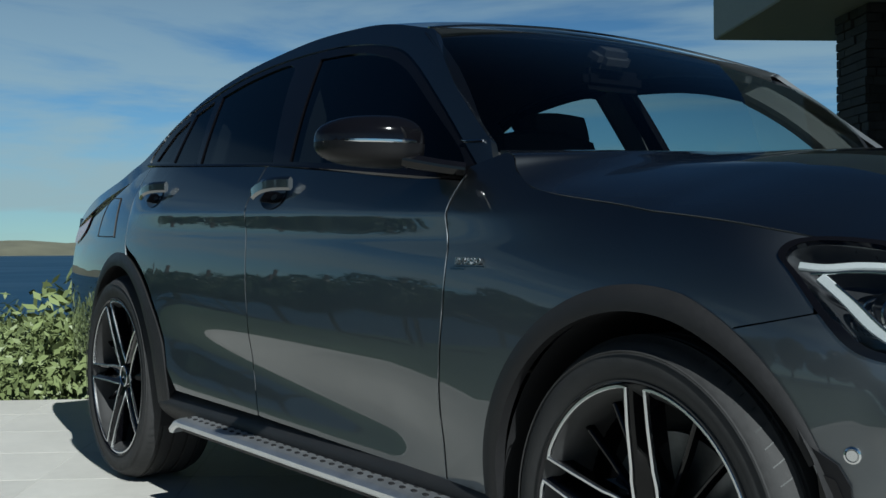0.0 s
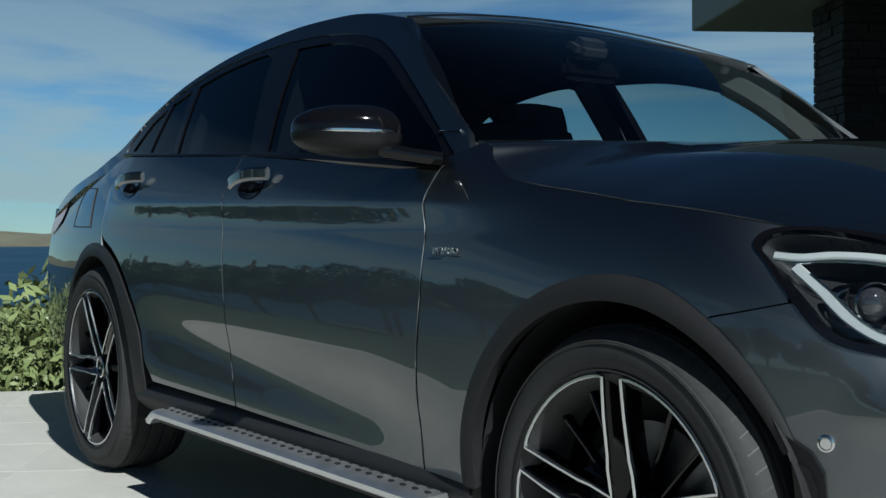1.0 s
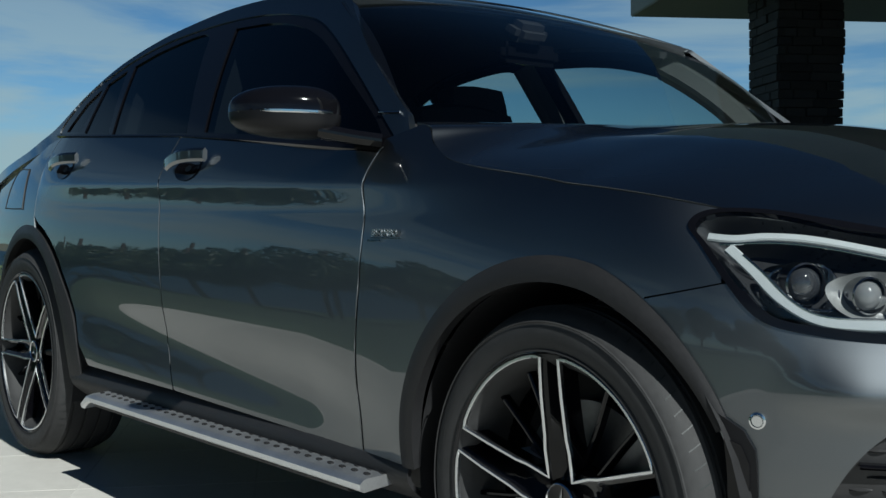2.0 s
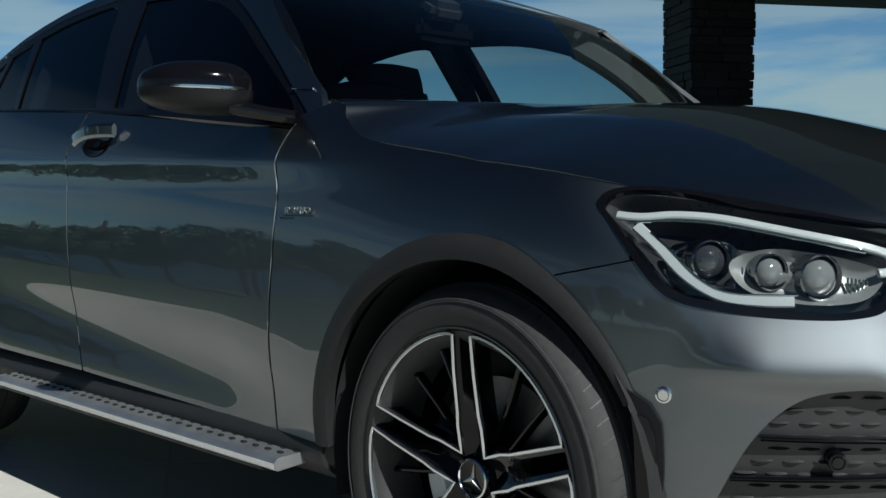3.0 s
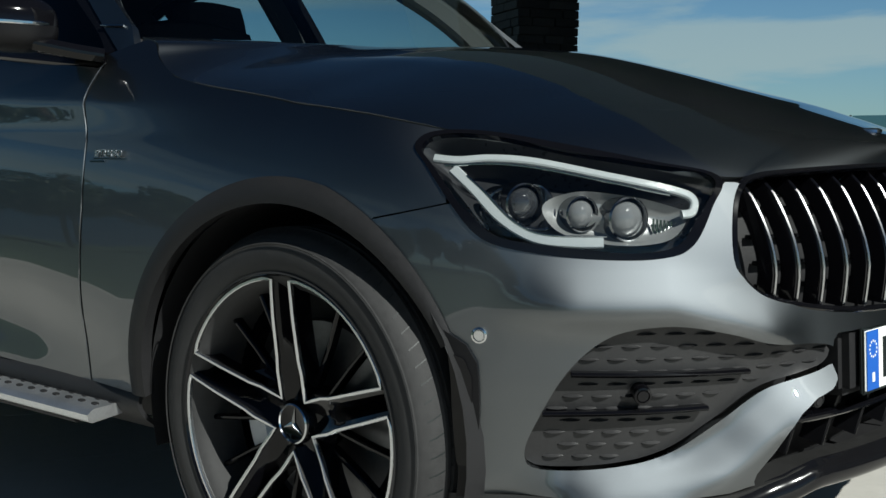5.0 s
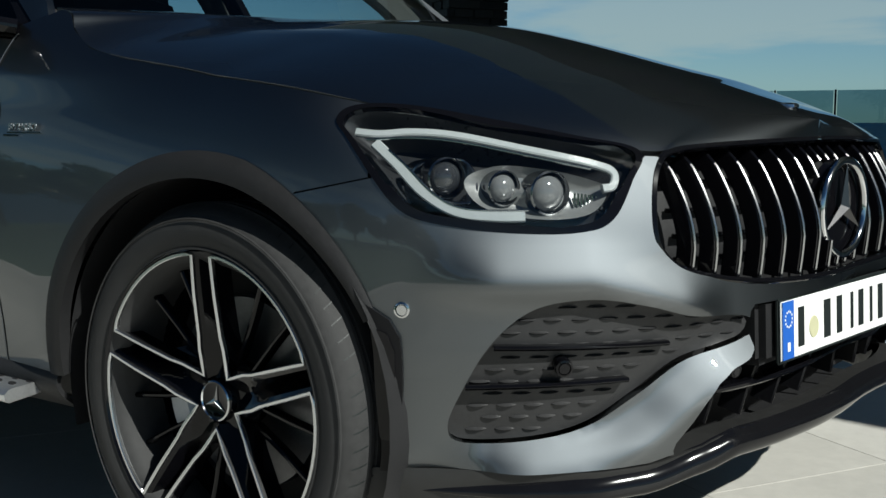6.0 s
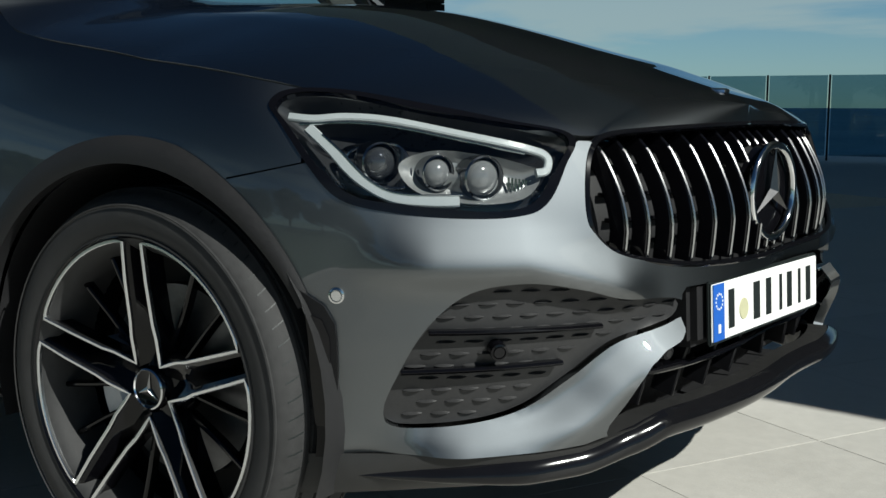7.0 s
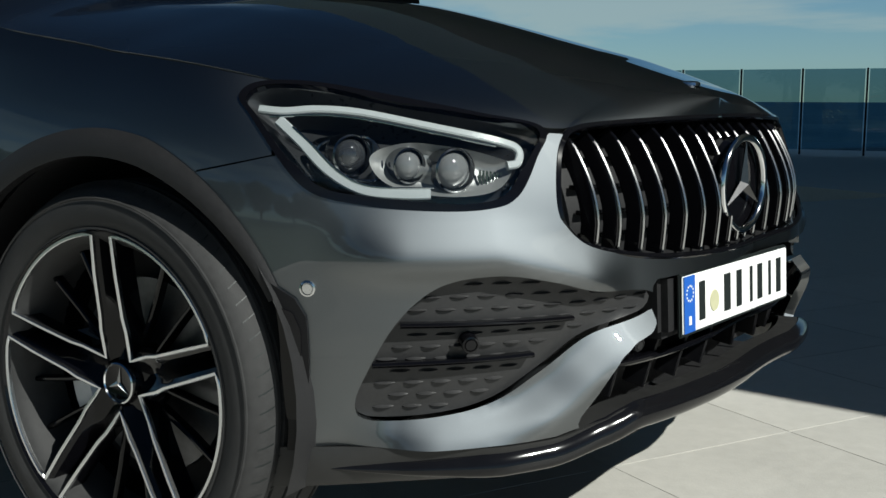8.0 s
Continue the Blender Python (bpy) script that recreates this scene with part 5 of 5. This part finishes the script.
# ---- plants ----
def leaf_mesh(n, size, spread, seed, squash=0.8):
    """A crown of many small leaves, denser outside, with an uneven outline."""
    r = random.Random(seed)
    verts, faces = [], []
    lobes = [(Vector((r.uniform(-1, 1), r.uniform(-1, 1), r.uniform(-0.3, 1) * squash)) * spread * 0.55, r.uniform(0.35, 0.62) * spread) for _ in range(9)]
    for _ in range(n):
        c, rad = r.choice(lobes)
        d = Vector((r.gauss(0, 1), r.gauss(0, 1), r.gauss(0, 1))).normalized()
        p = c + d * rad * r.uniform(0.72, 1.05)
        t = Vector((r.gauss(0, 1), r.gauss(0, 1), r.gauss(0, 1))).normalized()
        u = (d * 0.6 + t).cross(Vector((r.gauss(0, 1), r.gauss(0, 1), r.gauss(0, 1)))).normalized()
        w = u.cross(d + t * 0.5).normalized()
        k = size * r.uniform(0.6, 1.3)
        i = len(verts)
        verts += [tuple(p - u * k), tuple(p + w * k * 0.45), tuple(p + u * k), tuple(p - w * k * 0.45)]
        faces.append((i, i + 1, i + 2, i + 3))
    m = bpy.data.meshes.new("leaves")
    m.from_pydata(verts, [], faces)
    return m


shrub_meshes = [leaf_mesh(3600, 0.045, 0.9, 20 + k, 0.7) for k in range(4)]
for m in shrub_meshes:
    m.materials.append(LEAF)
r = random.Random(8)
spots = [(5.4 + row * 1.25 + r.uniform(-0.3, 0.3), -4.7 + col * 1.15 + r.uniform(-0.3, 0.3), row) for row in range(8) for col in range(5 + row)]
for a, b, row in spots:
    p = at_ab(a, b - row * 0.42)
    z = land(p.x, p.y)
    sc = r.uniform(0.85, 1.3)
    shrub = thing("shrub", "dense green sunlit shrub below the terrace edge", "shrub", "coastal shrubs", m=Matrix.Translation((p.x, p.y, z)))
    crown = new("crown", shrub_meshes[r.randrange(4)])
    crown.parent = shrub
    crown.matrix_basis = Matrix.LocRotScale((0, 0, 0.62 * sc + 0.30 + 0.05 * row), Euler((0, 0, r.uniform(0, 6))), Vector((sc, sc, sc)))
    part("stem", lathe([(0.05, -0.1), (0.04, 0.3), (0.02, 0.6)], 7), BARK, shrub, m=pose(0, 0, 0, 90, 0, 0))

tree_meshes = [leaf_mesh(5200, 0.13, 2.1, 60 + k, 1.0) for k in range(3)]
for m in tree_meshes:
    m.materials.append(LEAF_DARK)


def tree(x, y, h, seed):
    q = random.Random(seed)
    t = thing("tree", "dark broad-leaved tree beyond the terrace", "tree", "trees beyond the terrace", m=Matrix.Translation((x, y, land(x, y))))
    part("trunk", sweep([(0, 0, -0.2), (0.06, 0.03, h * 0.25), (-0.04, 0.1, h * 0.5), (0.05, 0.0, h * 0.8)], round_profile(0.14, 8), up=(1, 0, 0)), BARK, t)
    for k in range(4):
        a = k * 1.6 + q.random()
        part("limb", sweep([(0, 0.05, h * 0.4), (0.5 * math.cos(a), 0.5 * math.sin(a), h * 0.58), (1.1 * math.cos(a), 1.1 * math.sin(a), h * 0.72)], round_profile(0.05, 6), up=(0.3, 0.2, 1)), BARK, t)
    crown = new("crown", tree_meshes[seed % 3])
    crown.parent = t
    crown.matrix_basis = Matrix.LocRotScale((0, 0, h * 0.50), Euler((0, 0, q.uniform(0, 6))), Vector((1.35, 1.35, min(1.6, h / 4.4))))


for k in range(26):
    x, y = -88 + 3.9 * k + (k % 3) * 0.6, -27.0 - (k % 2) * 2.4
    tree(x, y, 5.2 + (k * 7 % 5) * 0.5 - 0.95 * land(x, y), k)
for k in range(6):
    x, y = -3.6 + k * 0.35, 16.9 + (k % 2) * 0.4
    sh = thing("shrub", "small green shrub behind the glass railing", "shrub", "railing shrubs", m=Matrix.Translation((x - 0.4, y, land(x, y))))
    crown = new("crown", shrub_meshes[k % 4])
    crown.parent = sh
    crown.matrix_basis = Matrix.LocRotScale((0, 0, 1.35 - 0.12 * k), Euler((0, 0, k)), Vector((0.42, 0.42, 0.42 if k else 0.5)))
    part("stem", lathe([(0.04, -0.1), (0.03, 0.6), (0.02, 1.3)], 7), BARK, sh, m=pose(0, 0, 0, 90, 0, 0))
COL = HOUSE.inverted() @ Vector((-4.40, 6.55, 0))
column = thing("stone_column", "dark slate-clad column carrying the canopy", "column")
part("column_core", block((0.56, 0.56, 3.0), HOUSE @ Matrix.Translation((COL.x, COL.y, 1.5))), DARK_STONE, column, smooth=False)
rng = random.Random(5)
for course in range(38):
    z = 0.04 + course * 0.0785
    for face in range(4):
        u = -0.31
        while u < 0.30:
            w = rng.uniform(0.14, 0.36)
            w = min(w, 0.31 - u)
            out = 0.28 + rng.uniform(0.012, 0.045)
            m = HOUSE @ Matrix.Translation((COL.x, COL.y, z)) @ pose(0, 0, 0, 0, 0, 90 * face) @ Matrix.Translation((u + w / 2, -out + 0.03, 0))
            if course >= 12 and face in (0, 1, 3) or course >= 30:
                part("slate", block((w - 0.006, 0.07, 0.072), None, 0.004), DARK_STONE, column, smooth=False, m=m)
            u += w
